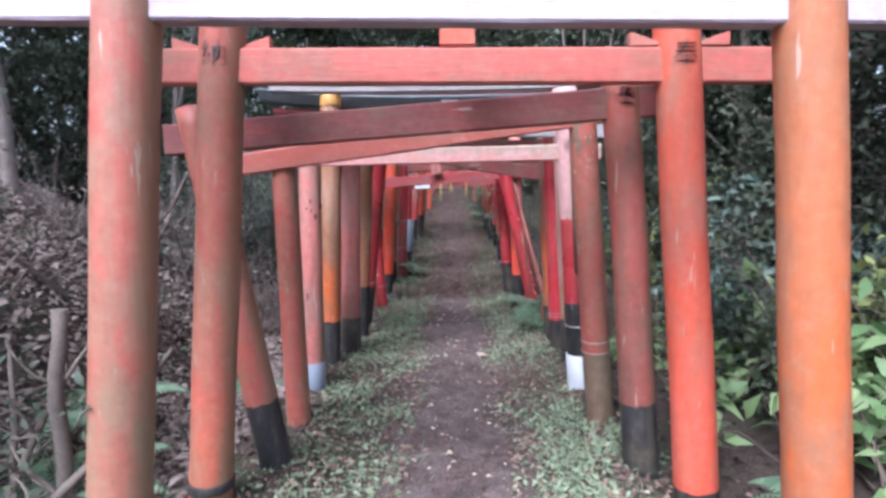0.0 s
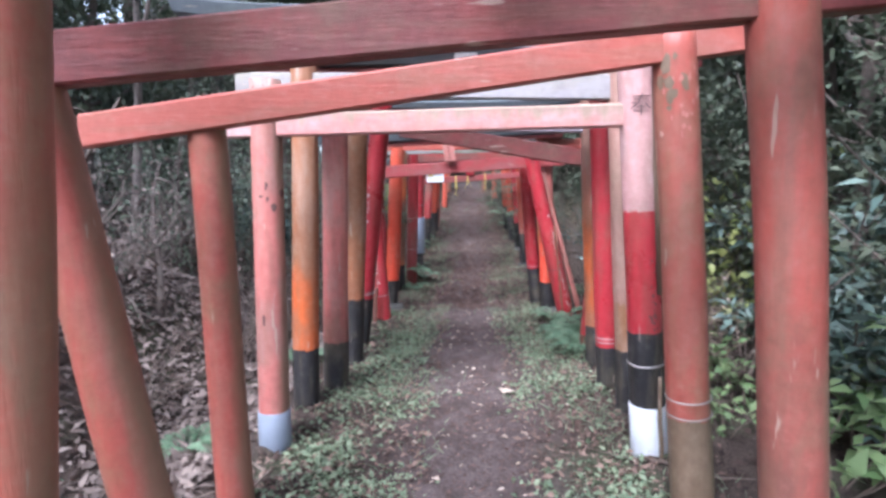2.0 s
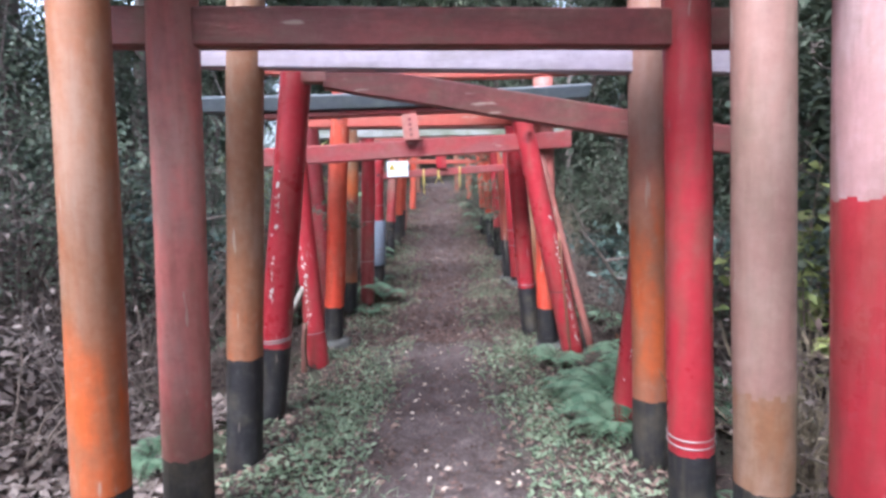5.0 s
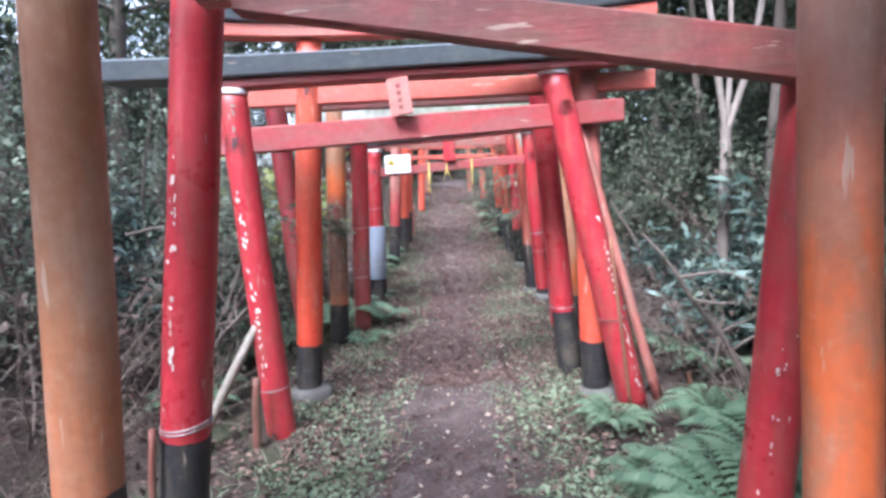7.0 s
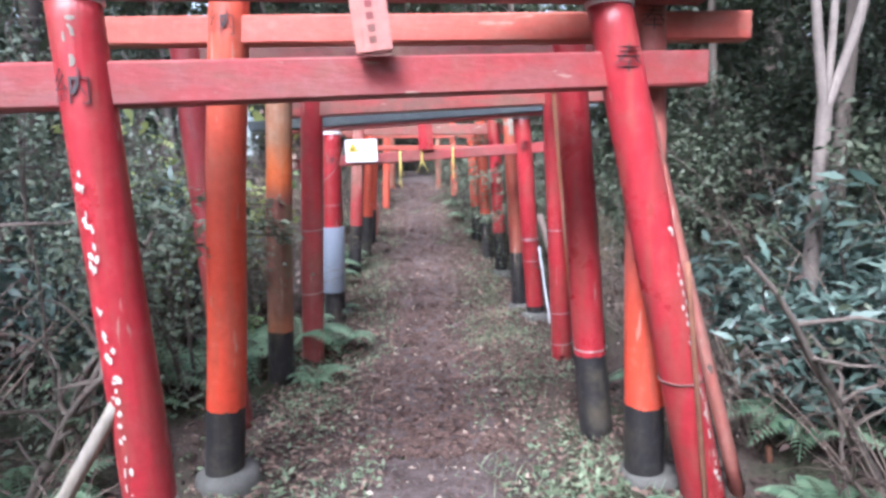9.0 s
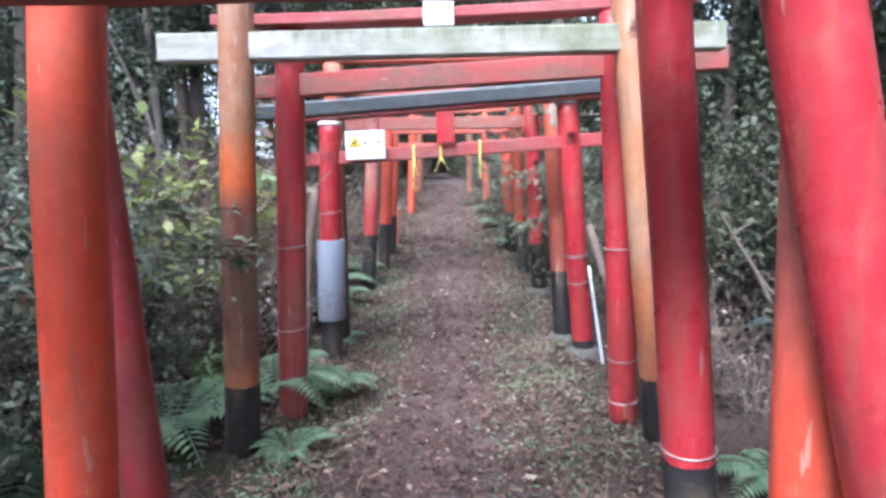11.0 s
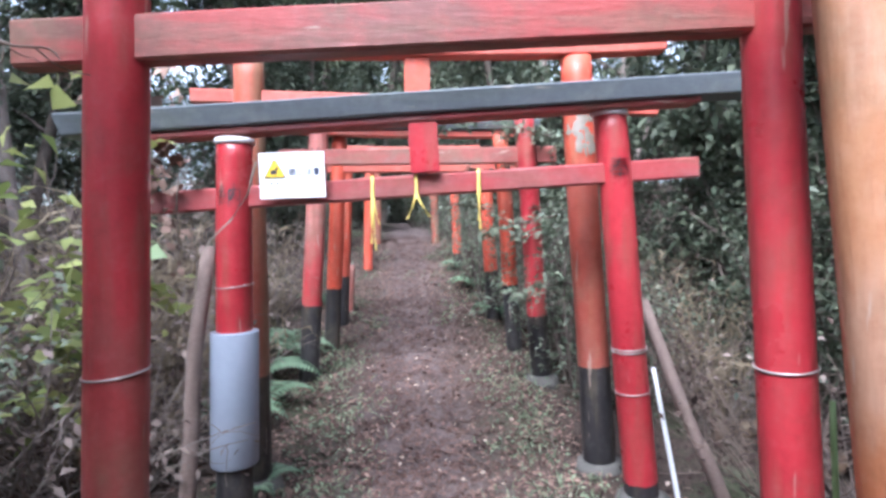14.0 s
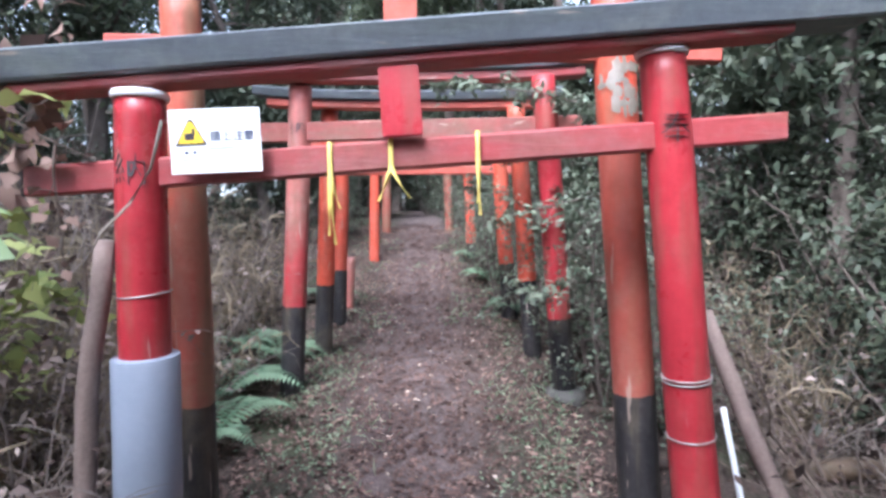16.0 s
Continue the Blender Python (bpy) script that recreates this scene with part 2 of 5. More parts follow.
RUST = plain("rusty_iron", (0.20, 0.085, 0.05), 0.85, vary=0.6, scale=30, bump=0.6)
STONE = plain("mossy_concrete", (0.116, 0.110, 0.099), 0.9, vary=0.6, scale=12, bump=0.7)
LOGBARK = plain("brown_log_bark", (0.19, 0.14, 0.12), 0.9, vary=0.6, scale=9, bump=0.9)
BARK = plain("grey_brown_bark", (0.12, 0.095, 0.08), 0.95, vary=0.7, scale=7, bump=0.9)
PALEBARK = plain("pale_bark", (0.20, 0.165, 0.145), 0.9, vary=0.6, scale=8, bump=0.7)
TWIG = plain("dry_twig", (0.17, 0.13, 0.105), 0.9, vary=0.5, scale=12, bump=0.4)
# dark tone also carries the shade on the right-hand foliage
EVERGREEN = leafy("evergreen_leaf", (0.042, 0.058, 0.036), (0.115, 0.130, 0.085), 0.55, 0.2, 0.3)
BLUELEAF = leafy("glossy_blue_green_leaf", (0.05, 0.085, 0.07), (0.15, 0.20, 0.17), 0.42, 0.15, 0.4)
# tone raised so the leaf colour carries the brighter light at left
LITLEAF = leafy("lit_green_leaf", (0.09, 0.12, 0.08), (0.24, 0.27, 0.19), 0.5, 0.25, 0.4)
BROADLEAF = leafy("broad_green_leaf", (0.15, 0.25, 0.10), (0.33, 0.42, 0.20), 0.5, 0.3)
YELLOWLEAF = leafy("yellowing_leaf", (0.20, 0.25, 0.08), (0.40, 0.42, 0.15), 0.5, 0.35)
FERNLEAF = leafy("fern_leaf", (0.11, 0.19, 0.11), (0.25, 0.35, 0.22), 0.55, 0.3)
WEEDLEAF = leafy("weed_leaf", (0.165, 0.225, 0.135), (0.36, 0.42, 0.27), 0.6, 0.3)
LITTER = leafy("dry_fallen_leaf", (0.11, 0.072, 0.058), (0.36, 0.245, 0.195), 0.8, 0.1, 0.2)
PALELITTER = leafy("pale_fallen_leaf", (0.42, 0.32, 0.25), (0.70, 0.58, 0.48), 0.7, 0.1, 0.2)
RUSSET = leafy("russet_fallen_leaf", (0.080, 0.050, 0.043), (0.25, 0.158, 0.13), 0.85, 0.1, 0.15)
# greyish dry leaf; its pale tone stands in for open light at left
SLOPELITTER = leafy("greyish_dry_leaf", (0.15, 0.115, 0.10), (0.40, 0.32, 0.28), 0.75, 0.15, 0.25)
# dark brown fallen leaf, darkened further to carry shade under the shrubs
SHADELITTER = leafy("shaded_fallen_leaf", (0.036, 0.025, 0.022), (0.105, 0.072, 0.060), 0.85, 0.1, 0.15)
REED = leafy("dry_reed", (0.17, 0.135, 0.09), (0.34, 0.275, 0.19), 0.8, 0.2, 0.2)
CANOPY = leafy("forest_leaf", (0.05, 0.068, 0.038), (0.12, 0.14, 0.075), 0.6, 0.3)


def ground_paint():
    """Trodden dark earth down the middle; litter and moss beside it, darkened as if shaded."""
    m, nt, b = nodes_of("forest_floor", 1.0, 0, 0.05)
    v = spread(nt, vary=False)
    big, mid, fine = noise_of(nt, v, 1.3, 6), noise_of(nt, v, 7.0, 6, 0.7), noise_of(nt, v, 55.0, 5, 0.7)
    sep = nt.nodes.new("ShaderNodeSeparateXYZ")
    nt.links.new(v, sep.inputs[0])
    off = nt.nodes.new("ShaderNodeMath")
    off.operation, off.inputs[1].default_value = "SUBTRACT", 0.07
    nt.links.new(sep.outputs[0], off.inputs[0])
    ab = nt.nodes.new("ShaderNodeMath")
    ab.operation = "ABSOLUTE"
    nt.links.new(off.outputs[0], ab.inputs[0])
    wob = nt.nodes.new("ShaderNodeMath")
    wob.operation, wob.inputs[1].default_value = "MULTIPLY_ADD", 0.5
    nt.links.new(mid, wob.inputs[0])
    nt.links.new(ab.outputs[0], wob.inputs[2])
    side = band(nt, wob.outputs[0], 0.50, 0.95)
    earth = blend(nt, band(nt, mid, 0.35, 0.7), (0.075, 0.057, 0.055), (0.175, 0.135, 0.128))
    earth = blend(nt, band(nt, fine, 0.45, 0.75, 0.6), earth, (0.33, 0.265, 0.235))
    damp = noise_of(nt, v, 2.7, 5, 0.65)
    earth = blend(nt, band(nt, damp, 0.47, 0.62, 0.55), earth, (0.062, 0.046, 0.043))
    # litter and moss tones lowered so the colour holds the undergrowth's shade
    shaded_mould = blend(nt, band(nt, fine, 0.35, 0.65), (0.042, 0.033, 0.029), (0.125, 0.095, 0.08))
    moss = blend(nt, band(nt, fine, 0.3, 0.7), (0.045, 0.065, 0.033), (0.095, 0.115, 0.065))
    shaded_mould = blend(nt, band(nt, big, 0.50, 0.62, 0.6), shaded_mould, moss)
    nt.links.new(blend(nt, side, earth, shaded_mould), b.inputs["Base Color"])
    relief(nt, b, fine, 0.8, 0.02)
    return m


FLOOR = ground_paint()

# ---- the lie of the land ----
ALONG = [-60, -3, 0, 4, 8, 10, 12, 13, 14, 15, 16, 18, 21, 24, 40, 100]
HEIGHT = [0.6, 0.08, -0.02, -0.21, -0.335, -0.355, -0.345, -0.24, -0.09, 0.07, 0.23, 0.58, 1.09, 1.2, 1.8, 4.2]


def smooth(a, b, x):
    t = np.clip((x - a) / (b - a), 0, 1)
    return t * t * (3 - 2 * t)


def land(x, y):
    x, y = np.asarray(x, float), np.asarray(y, float)
    z = np.interp(y, ALONG, HEIGHT)
    d = np.abs(x - 0.07)
    z = z + 0.07 * smooth(0.45, 0.95, d)
    left, right = np.maximum(-x - 1.5, 0), np.maximum(x - 1.6, 0)
    z = z + left * (0.88 - 0.70 * smooth(4.8, 9, y)) * smooth(-0.2, 1.2, left) * np.exp(-left / 9)
    z = z + right * (0.05 + 0.12 * smooth(8, 13, y)) * smooth(0, 2, right) * np.exp(-right / 60)
    z = z + 0.018 * np.sin(5.1 * x + 1.3 * y) * np.sin(3.7 * y - 2 * x) + 0.012 * np.sin(11 * x - 7 * y)
    z = z + smooth(1.2, 4, d) * 0.10 * np.sin(1.3 * x + 0.4) * np.sin(0.9 * y + 1.1)
    return z


def mesh_np(name, v, f, mats):
    """A mesh from vertex and face arrays that the functions below compute."""
    me = bpy.data.meshes.new(name)
    v, f = np.asarray(v, np.float32), np.asarray(f, np.int32)
    me.vertices.add(len(v))
    me.vertices.foreach_set("co", v.ravel())
    k = f.shape[1]
    me.loops.add(f.size)
    me.loops.foreach_set("vertex_index", f.ravel())
    me.polygons.add(len(f))
    me.polygons.foreach_set("loop_start", np.arange(0, f.size, k, dtype=np.int32))
    me.update(calc_edges=True)
    for m in mats if isinstance(mats, (list, tuple)) else [mats]:
        me.materials.append(m)
    return me


def ground_sheet():
    gx = np.unique(np.round(np.concatenate([np.arange(-3, 3.01, 0.06), np.arange(-12, 12.1, 0.5), np.linspace(-120, 120, 49)]), 3))
    gy = np.unique(np.round(np.concatenate([np.arange(-0.5, 21, 0.07), np.arange(-10, 40, 0.6), np.linspace(-100, 140, 49)]), 3))
    X, Y = np.meshgrid(gx, gy)
    Z = land(X, Y)
    near = (np.abs(X) < 4) & (Y > -1) & (Y < 22)
    Z = Z + near * 0.012 * rng.standard_normal(Z.shape)
    v = np.stack([X, Y, Z], -1).reshape(-1, 3)
    i = np.arange(len(gy) - 1)[:, None] * len(gx) + np.arange(len(gx) - 1)[None, :]
    i = i.ravel()
    f = np.stack([i, i + 1, i + 1 + len(gx), i + len(gx)], -1)
    me = mesh_np("ground", v, f, FLOOR)
    me.polygons.foreach_set("use_smooth", np.ones(len(f), bool))
    return tagged(new("ground", me), "dark trodden earth path between mossy leaf-littered verges", "ground", kind="structure")


ground_sheet()


def empty(name, at, label, category, group="", kind=""):
    e = new(name)
    e.location = at
    e.empty_display_size = 0.1
    return tagged(e, label, category, group, kind)


def link(name, me, parent, at=(0, 0, 0), label=""):
    """One mesh object under a thing or part, at a place in the world."""
    ob = new(name, me)
    ob.parent = parent
    base = Vector()
    p = parent
    while p is not None:
        base = base + p.location
        p = p.parent
    ob.location = Vector(at) - base
    if label:
        ob["label"] = label
    return ob


def tube(name, pts, radii, mats, sides=12, zone=None, cap=True, smoothed=True):
    """A round bar through points; zone(z) picks the material index of a ring of faces."""
    pts, radii = np.asarray(pts, float), np.asarray(radii, float)
    n = len(pts)
    tan = np.gradient(pts, axis=0)
    tan /= np.linalg.norm(tan, axis=1)[:, None] + 1e-9
    ref = np.where(np.abs(tan[:, 2:3]) > 0.9, np.array([[1.0, 0, 0]]), np.array([[0, 0, 1.0]]))
    u = np.cross(ref, tan)
    u /= np.linalg.norm(u, axis=1)[:, None] + 1e-9
    w = np.cross(tan, u)
    a = np.linspace(0, 2 * np.pi, sides, endpoint=False)
    rad = radii if radii.ndim == 2 else radii[:, None] * np.ones((1, sides))
    ring = pts[:, None, :] + rad[:, :, None] * (np.cos(a)[None, :, None] * u[:, None, :] + np.sin(a)[None, :, None] * w[:, None, :])
    bm = bmesh.new()
    vs = [[bm.verts.new(p) for p in r] for r in ring]
    for i in range(n - 1):
        for j in range(sides):
            fc = bm.faces.new((vs[i][j], vs[i][(j + 1) % sides], vs[i + 1][(j + 1) % sides], vs[i + 1][j]))
            fc.smooth = smoothed
            if zone:
                fc.material_index = zone(0.5 * (pts[i][2] + pts[i + 1][2]), j)
    if cap:
        bm.faces.new(vs[0][::-1])
        t = bm.faces.new(vs[-1])
        if zone:
            t.material_index = zone(pts[-1][2], 0)
    bmesh.ops.recalc_face_normals(bm, faces=bm.faces)
    me = bpy.data.meshes.new(name)
    bm.to_mesh(me)
    bm.free()
    for m in mats if isinstance(mats, (list, tuple)) else [mats]:
        me.materials.append(m)
    return me


def bar(name, a, b, height, depth, mat, rise=0.0, chamfer=0.008, flare=0.0, drop=0.0, steps=14, wob=0.003, cut=0.0):
    """A squared timber from a to b (middle of the underside). rise: how far the ends sweep up; flare: how much deeper it is on top."""
    a, b = Vector(a), Vector(b)
    seed = rnd.random() * 50
    c, h, d = chamfer, height, depth / 2
    prof = [(-d + c, 0), (d - c, 0), (d, c), (d + flare, h - c - drop), (d + flare - c, h - drop), (0, h), (-d - flare + c, h - drop), (-d - flare, h - c - drop), (-d, c)]
    bm = bmesh.new()
    rows = []
    for i in range(steps + 1):
        t = i / steps
        p = a.lerp(b, t)
        lift = rise * abs(2 * t - 1) ** 3
        row = []
        for k, (y, z) in enumerate(prof):
            j = wob * (noise.noise(Vector((t * 7 + seed, k * 3.1, 0))))
            lean = cut * z / h * (1 if i == steps else -1) if i in (0, steps) else 0
            row.append(bm.verts.new((p.x + lean, p.y + y + j, p.z + z + lift + j)))
        rows.append(row)
    n = len(prof)
    for i in range(steps):
        for k in range(n):
            bm.faces.new((rows[i][k], rows[i][(k + 1) % n], rows[i + 1][(k + 1) % n], rows[i + 1][k]))
    bm.faces.new(rows[0][::-1])
    bm.faces.new(rows[-1])
    bmesh.ops.recalc_face_normals(bm, faces=bm.faces)
    bmesh.ops.translate(bm, verts=bm.verts, vec=-a)
    me = bpy.data.meshes.new(name)
    bm.to_mesh(me)
    bm.free()
    me.materials.append(mat)
    return me


def letters(body, size, mat, bend=0.0, thick=0.0015):
    """Writing as a mesh in the XZ plane facing -y, bent round a post of radius bend."""
    cu = bpy.data.curves.new("writing", "FONT")
    cu.body, cu.size, cu.align_x, cu.align_y = body, size, "CENTER", "CENTER"
    cu.extrude, cu.resolution_u, cu.offset = thick, 3, -0.021 * size if bend else 0.0
    ob = bpy.data.objects.new("writing", cu)
    scene.collection.objects.link(ob)
    me = bpy.data.meshes.new_from_object(ob.evaluated_get(bpy.context.evaluated_depsgraph_get()))
    bpy.data.objects.remove(ob)
    for v in me.vertices:
        x, y, z = v.co
        if bend:
            r = bend + 0.002 + z
            v.co = (r * math.sin(x / bend), -r * math.cos(x / bend), y)
        else:
            v.co = (x, -z, y)
    me.materials.clear()
    me.materials.append(mat)
    return me


# ---- torii gates ----
class Gate:
    def __init__(self, y, label):
        self.y, self.feet = y, []
        self.thing = empty("torii_gate", (0.05, y, float(land(0.05, y))), label, "torii gate", "torii gates over the path")

    def post(self, x0, slope, y, dia, top, zones, foot=None, lean=0.0, word="", word_z=0.0, label=""):
        """A round post along x = x0 + slope * z. zones: upper height and paint, from the foot up."""
        zf = float(land(x0, y)) - 0.06 if foot is None else foot
        zones = [(z, fade(m[0], m[1], m[2] - zf, m[3] - zf) if isinstance(m, tuple) else m) for z, m in zones]
        rough_edge = {z: 0.004 if BLACK in (m, n) else 0.022 if OCHRE in (m, n) else 0.006 for (z, m), (_, n) in zip(zones, zones[1:])}
        near = [z + k * rough_edge[z] for z in rough_edge for k in (-1, -0.6, -0.3, 0, 0.3, 0.6, 1) if zf < z + k * rough_edge[z] < top]
        cuts = sorted({zf, top, *near, *np.linspace(zf, top, 22)[1:-1]})
        zs = []
        for z in cuts:
            if not zs or z - zs[-1] > 0.001:
                zs.append(z)
        s, r = rnd.random() * 99, dia / 2
        pts, rad = [], []
        sides = 28
        for z in zs:
            k = (z - zf) / (top - zf)
            wx, wy = 0.006 * noise.noise((s, z * 1.3, 0)), 0.006 * noise.noise((0, z * 1.3, s))
            pts.append((x0 + slope * z + wx, y + lean * (z - zf) + wy, z))
            rad.append([r * (1.03 - 0.06 * k) * (1 + 0.035 * noise.noise((math.cos(6.283 * j / sides) + s, math.sin(6.283 * j / sides), z * 1.6))) for j in range(sides)])
        limits = [z for z, _ in zones]
        at = Vector((x0 + slope * zf, y, zf))
        me = tube("post", np.array(pts) - np.array(at), np.array(rad), [m for _, m in zones], sides,
                  lambda z, j: next((i for i, l in enumerate(limits) if z + zf < l + rough_edge.get(l, 0) * 2.2 * noise.noise((math.cos(6.283 * j / sides) * 2.5 + s, math.sin(6.283 * j / sides) * 2.5, i * 3.0))), len(limits) - 1))
        ob = link("post", me, self.thing, at, label)
        self.axis = lambda z: Vector((x0 + slope * z, y + lean * (z - zf), z))
        self.r, self.last = r, ob
        self.feet.append((x0, y))
        self.surf = lambda z, az: self.axis(z) + Vector((math.cos(az), math.sin(az), 0)) * (r * (1.03 - 0.06 * (z - zf) / (top - zf)) * (1 + 0.035 * noise.noise((math.cos(az + 1.5708) + s, math.sin(az + 1.5708), z * 1.6))) + 0.003)
        if word:
            w = letters(word, 0.118, INK, r * 1.03)
            link("inscription", w, ob, self.axis(word_z), "black brushed character")
        return ob

    def ring(self, z, name="wire_tie", mat=None, thick=0.003, high=0.0, grow=1.04, label=""):
        """A wire or a band round the last post."""
        r = self.r * grow
        if high:
            e = min(0.006, high * 0.3)
            me = tube(name, [(0, 0, 0), (0, 0, e), (0, 0, high - e), (0, 0, high)], [r + 0.001, r + 0.004, r + 0.004, r + 0.001], mat, 24)
            t = self.axis(z + high) - self.axis(z)
            for v in me.vertices:
                v.co.x += t.x * v.co.z / high
        else:
            a = np.linspace(0, 2 * np.pi, 29)
            me = tube(name, np.stack([r * np.cos(a), r * np.sin(a), 0.008 * np.sin(a + 1)], -1), [thick] * 29, mat or WIRE, 6)
        return link(name, me, self.last, self.axis(z), label)

    def flakes(self, z0, z1, n, az, mat=None, size=0.009, drift=0.12, label="peeled pale paint flakes", name="peeled_patch"):
        """Ragged bare spots down one side of the last post, each a thin chip lying on its surface."""
        bm = bmesh.new()
        at = self.axis(0.5 * (z0 + z1))
        for _ in range(n):
            z, a0 = rnd.uniform(z0, z1), az + rnd.gauss(0, drift)
            w, h = size * rnd.uniform(0.4, 1.2), size * rnd.uniform(0.6, 2.4)
            ring = []
            for k in range(8):
                t = 6.283 * k / 8
                q = rnd.uniform(0.55, 1.1)
                ring.append(bm.verts.new(self.surf(z + h * q * math.sin(t), a0 + w * q * math.cos(t) / self.r) - at))
            bm.faces.new(ring)
        bmesh.ops.recalc_face_normals(bm, faces=bm.faces)
        bmesh.ops.solidify(bm, geom=bm.faces[:], thickness=0.0012)
        me = bpy.data.meshes.new(name)
        bm.to_mesh(me)
        bm.free()
        me.materials.append(mat or FLAKE)
        return tagged(link(name, me, self.last, at, label), kind="stuff")

    def beam(self, name, a, b, height, depth, mat, yl=0.0, yr=0.0, label="", **kw):
        """A beam from a to b (x and height of its underside); the tie beam runs through the middle of both posts."""
        if name == "tie_beam" and not yl and not yr:
            (xa, ya), (xb, yb) = self.feet
            yl, yr = (ya + (yb - ya) * (x - xa) / (xb - xa) - self.y for x in (a[0], b[0]))
        pa, pb = (a[0], self.y + yl, a[1]), (b[0], self.y + yr, b[1])
        return link(name, bar(name, pa, pb, height, depth, mat, **kw), self.thing, pa, label)

    def strut(self, x, z0, z1, width, depth, mat, yoff=0.0, tilt=0.0, name="centre_strut", label="", word=""):
        at = (x, self.y + yoff, z0)
        me = block(width, depth, z1 - z0, mat, 0.006)
        ob = link(name, me, self.thing, at, label)
        ob.rotation_euler = (0, radians(tilt), 0)
        if word:
            w = link("inscription", letters(word, 0.045, INK), ob, (at[0], at[1] - depth / 2 - 0.002, z0 + (z1 - z0) * 0.55), "black brushed characters")
        return ob

    def wedge(self, x, z, side, mat):
        bm = bmesh.new()
        w, d = 0.12, 0.05
        pr = [(0, 0), (side * w, 0), (side * w, 0.058), (0, 0.018)]
        f = [bm.verts.new((px, -d / 2, pz)) for px, pz in pr]
        k = [bm.verts.new((px, d / 2, pz)) for px, pz in pr]
        bm.faces.new(f)
        bm.faces.new(k[::-1])
        for i in range(4):
            bm.faces.new((f[i], k[i], k[(i + 1) % 4], f[(i + 1) % 4]))
        bmesh.ops.recalc_face_normals(bm, faces=bm.faces)
        bmesh.ops.bevel(bm, geom=list(bm.edges), offset=0.003, affect="EDGES")
        me = bpy.data.meshes.new("wedge")
        bm.to_mesh(me)
        bm.free()
        me.materials.append(mat)
        return link("wedge", me, self.thing, (x, self.y, z))


def block(w, d, h, mat, bevel=0.004):
    bm = bmesh.new()
    bmesh.ops.create_cube(bm, size=1.0, matrix=Matrix.Translation((0, 0, h / 2)) @ Matrix.Diagonal((w, d, h, 1)))
    bmesh.ops.bevel(bm, geom=list(bm.edges), offset=bevel, segments=2, affect="EDGES")
    me = bpy.data.meshes.new("block")
    bm.to_mesh(me)
    bm.free()
    me.materials.append(mat)
    return me


# gate 0: pinkish white tie beam
g = Gate(1.77, "weathered salmon and orange torii gate with pinkish white tie beam")
g.post(-1.113, 0.094, 1.77, 0.195, 2.404, [(9, BROWNRED)])
g.post(1.274, -0.083, 1.79, 0.198, 2.404, [(9, (ORANGE, BURNT, 0.75, 1.45))])
g.beam("tie_beam", (-1.62, 1.954), (1.62, 1.909), 0.15, 0.09, LILAC)
g.beam("lintel", (-1.8, 2.404), (1.8, 2.404), 0.15, 0.17, SALMONBEAM, rise=0.05)

# gate 1: wedged beam, inscriptions
g = Gate(2.53, "faded salmon torii gate with wedged tie beam and inscriptions")
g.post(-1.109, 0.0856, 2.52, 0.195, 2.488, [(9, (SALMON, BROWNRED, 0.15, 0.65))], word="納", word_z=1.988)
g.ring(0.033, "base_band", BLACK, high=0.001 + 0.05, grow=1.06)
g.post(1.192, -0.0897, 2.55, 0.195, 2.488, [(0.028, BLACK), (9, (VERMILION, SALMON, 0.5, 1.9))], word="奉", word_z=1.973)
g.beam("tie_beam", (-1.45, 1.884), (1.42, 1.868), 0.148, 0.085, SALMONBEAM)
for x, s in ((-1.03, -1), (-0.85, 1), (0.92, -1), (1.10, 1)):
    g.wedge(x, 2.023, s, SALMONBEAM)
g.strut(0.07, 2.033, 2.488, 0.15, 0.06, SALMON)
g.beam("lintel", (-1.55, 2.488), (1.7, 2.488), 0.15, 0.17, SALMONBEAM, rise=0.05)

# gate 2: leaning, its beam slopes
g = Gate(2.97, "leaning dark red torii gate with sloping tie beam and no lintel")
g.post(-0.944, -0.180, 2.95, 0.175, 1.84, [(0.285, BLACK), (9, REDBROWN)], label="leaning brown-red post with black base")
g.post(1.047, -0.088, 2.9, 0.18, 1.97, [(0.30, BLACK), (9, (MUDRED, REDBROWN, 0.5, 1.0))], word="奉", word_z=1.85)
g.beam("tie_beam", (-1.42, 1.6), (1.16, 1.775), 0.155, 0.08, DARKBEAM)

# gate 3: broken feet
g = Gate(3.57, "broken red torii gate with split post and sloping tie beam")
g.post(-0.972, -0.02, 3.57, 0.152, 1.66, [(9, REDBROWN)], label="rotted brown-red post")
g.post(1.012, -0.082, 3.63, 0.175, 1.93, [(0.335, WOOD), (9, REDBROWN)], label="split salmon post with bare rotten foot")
g.ring(0.42)
g.ring(0.35)
g.flakes(1.5, 1.76, 22, -1.5, PINK, 0.009, 0.4, "faded pink scraped paint")
g.flakes(1.55, 1.85, 14, -2.2, WOOD, 0.02, 0.25, "bare rotten wood where the paint fell off")
g.beam("tie_beam", (-1.46, 1.47), (1.2, 1.83), 0.13, 0.075, REDBROWNBEAM, yl=-0.075, yr=0.06)
link("bare_slab", tube("bare_slab", [(0, 0, 0), (-0.03, 0, 0.5), (-0.07, 0, 1.05)], [0.028, 0.03, 0.02], WOOD, 7), g.thing, (0.87, 3.66, 0.85), "bare split strip of wood")

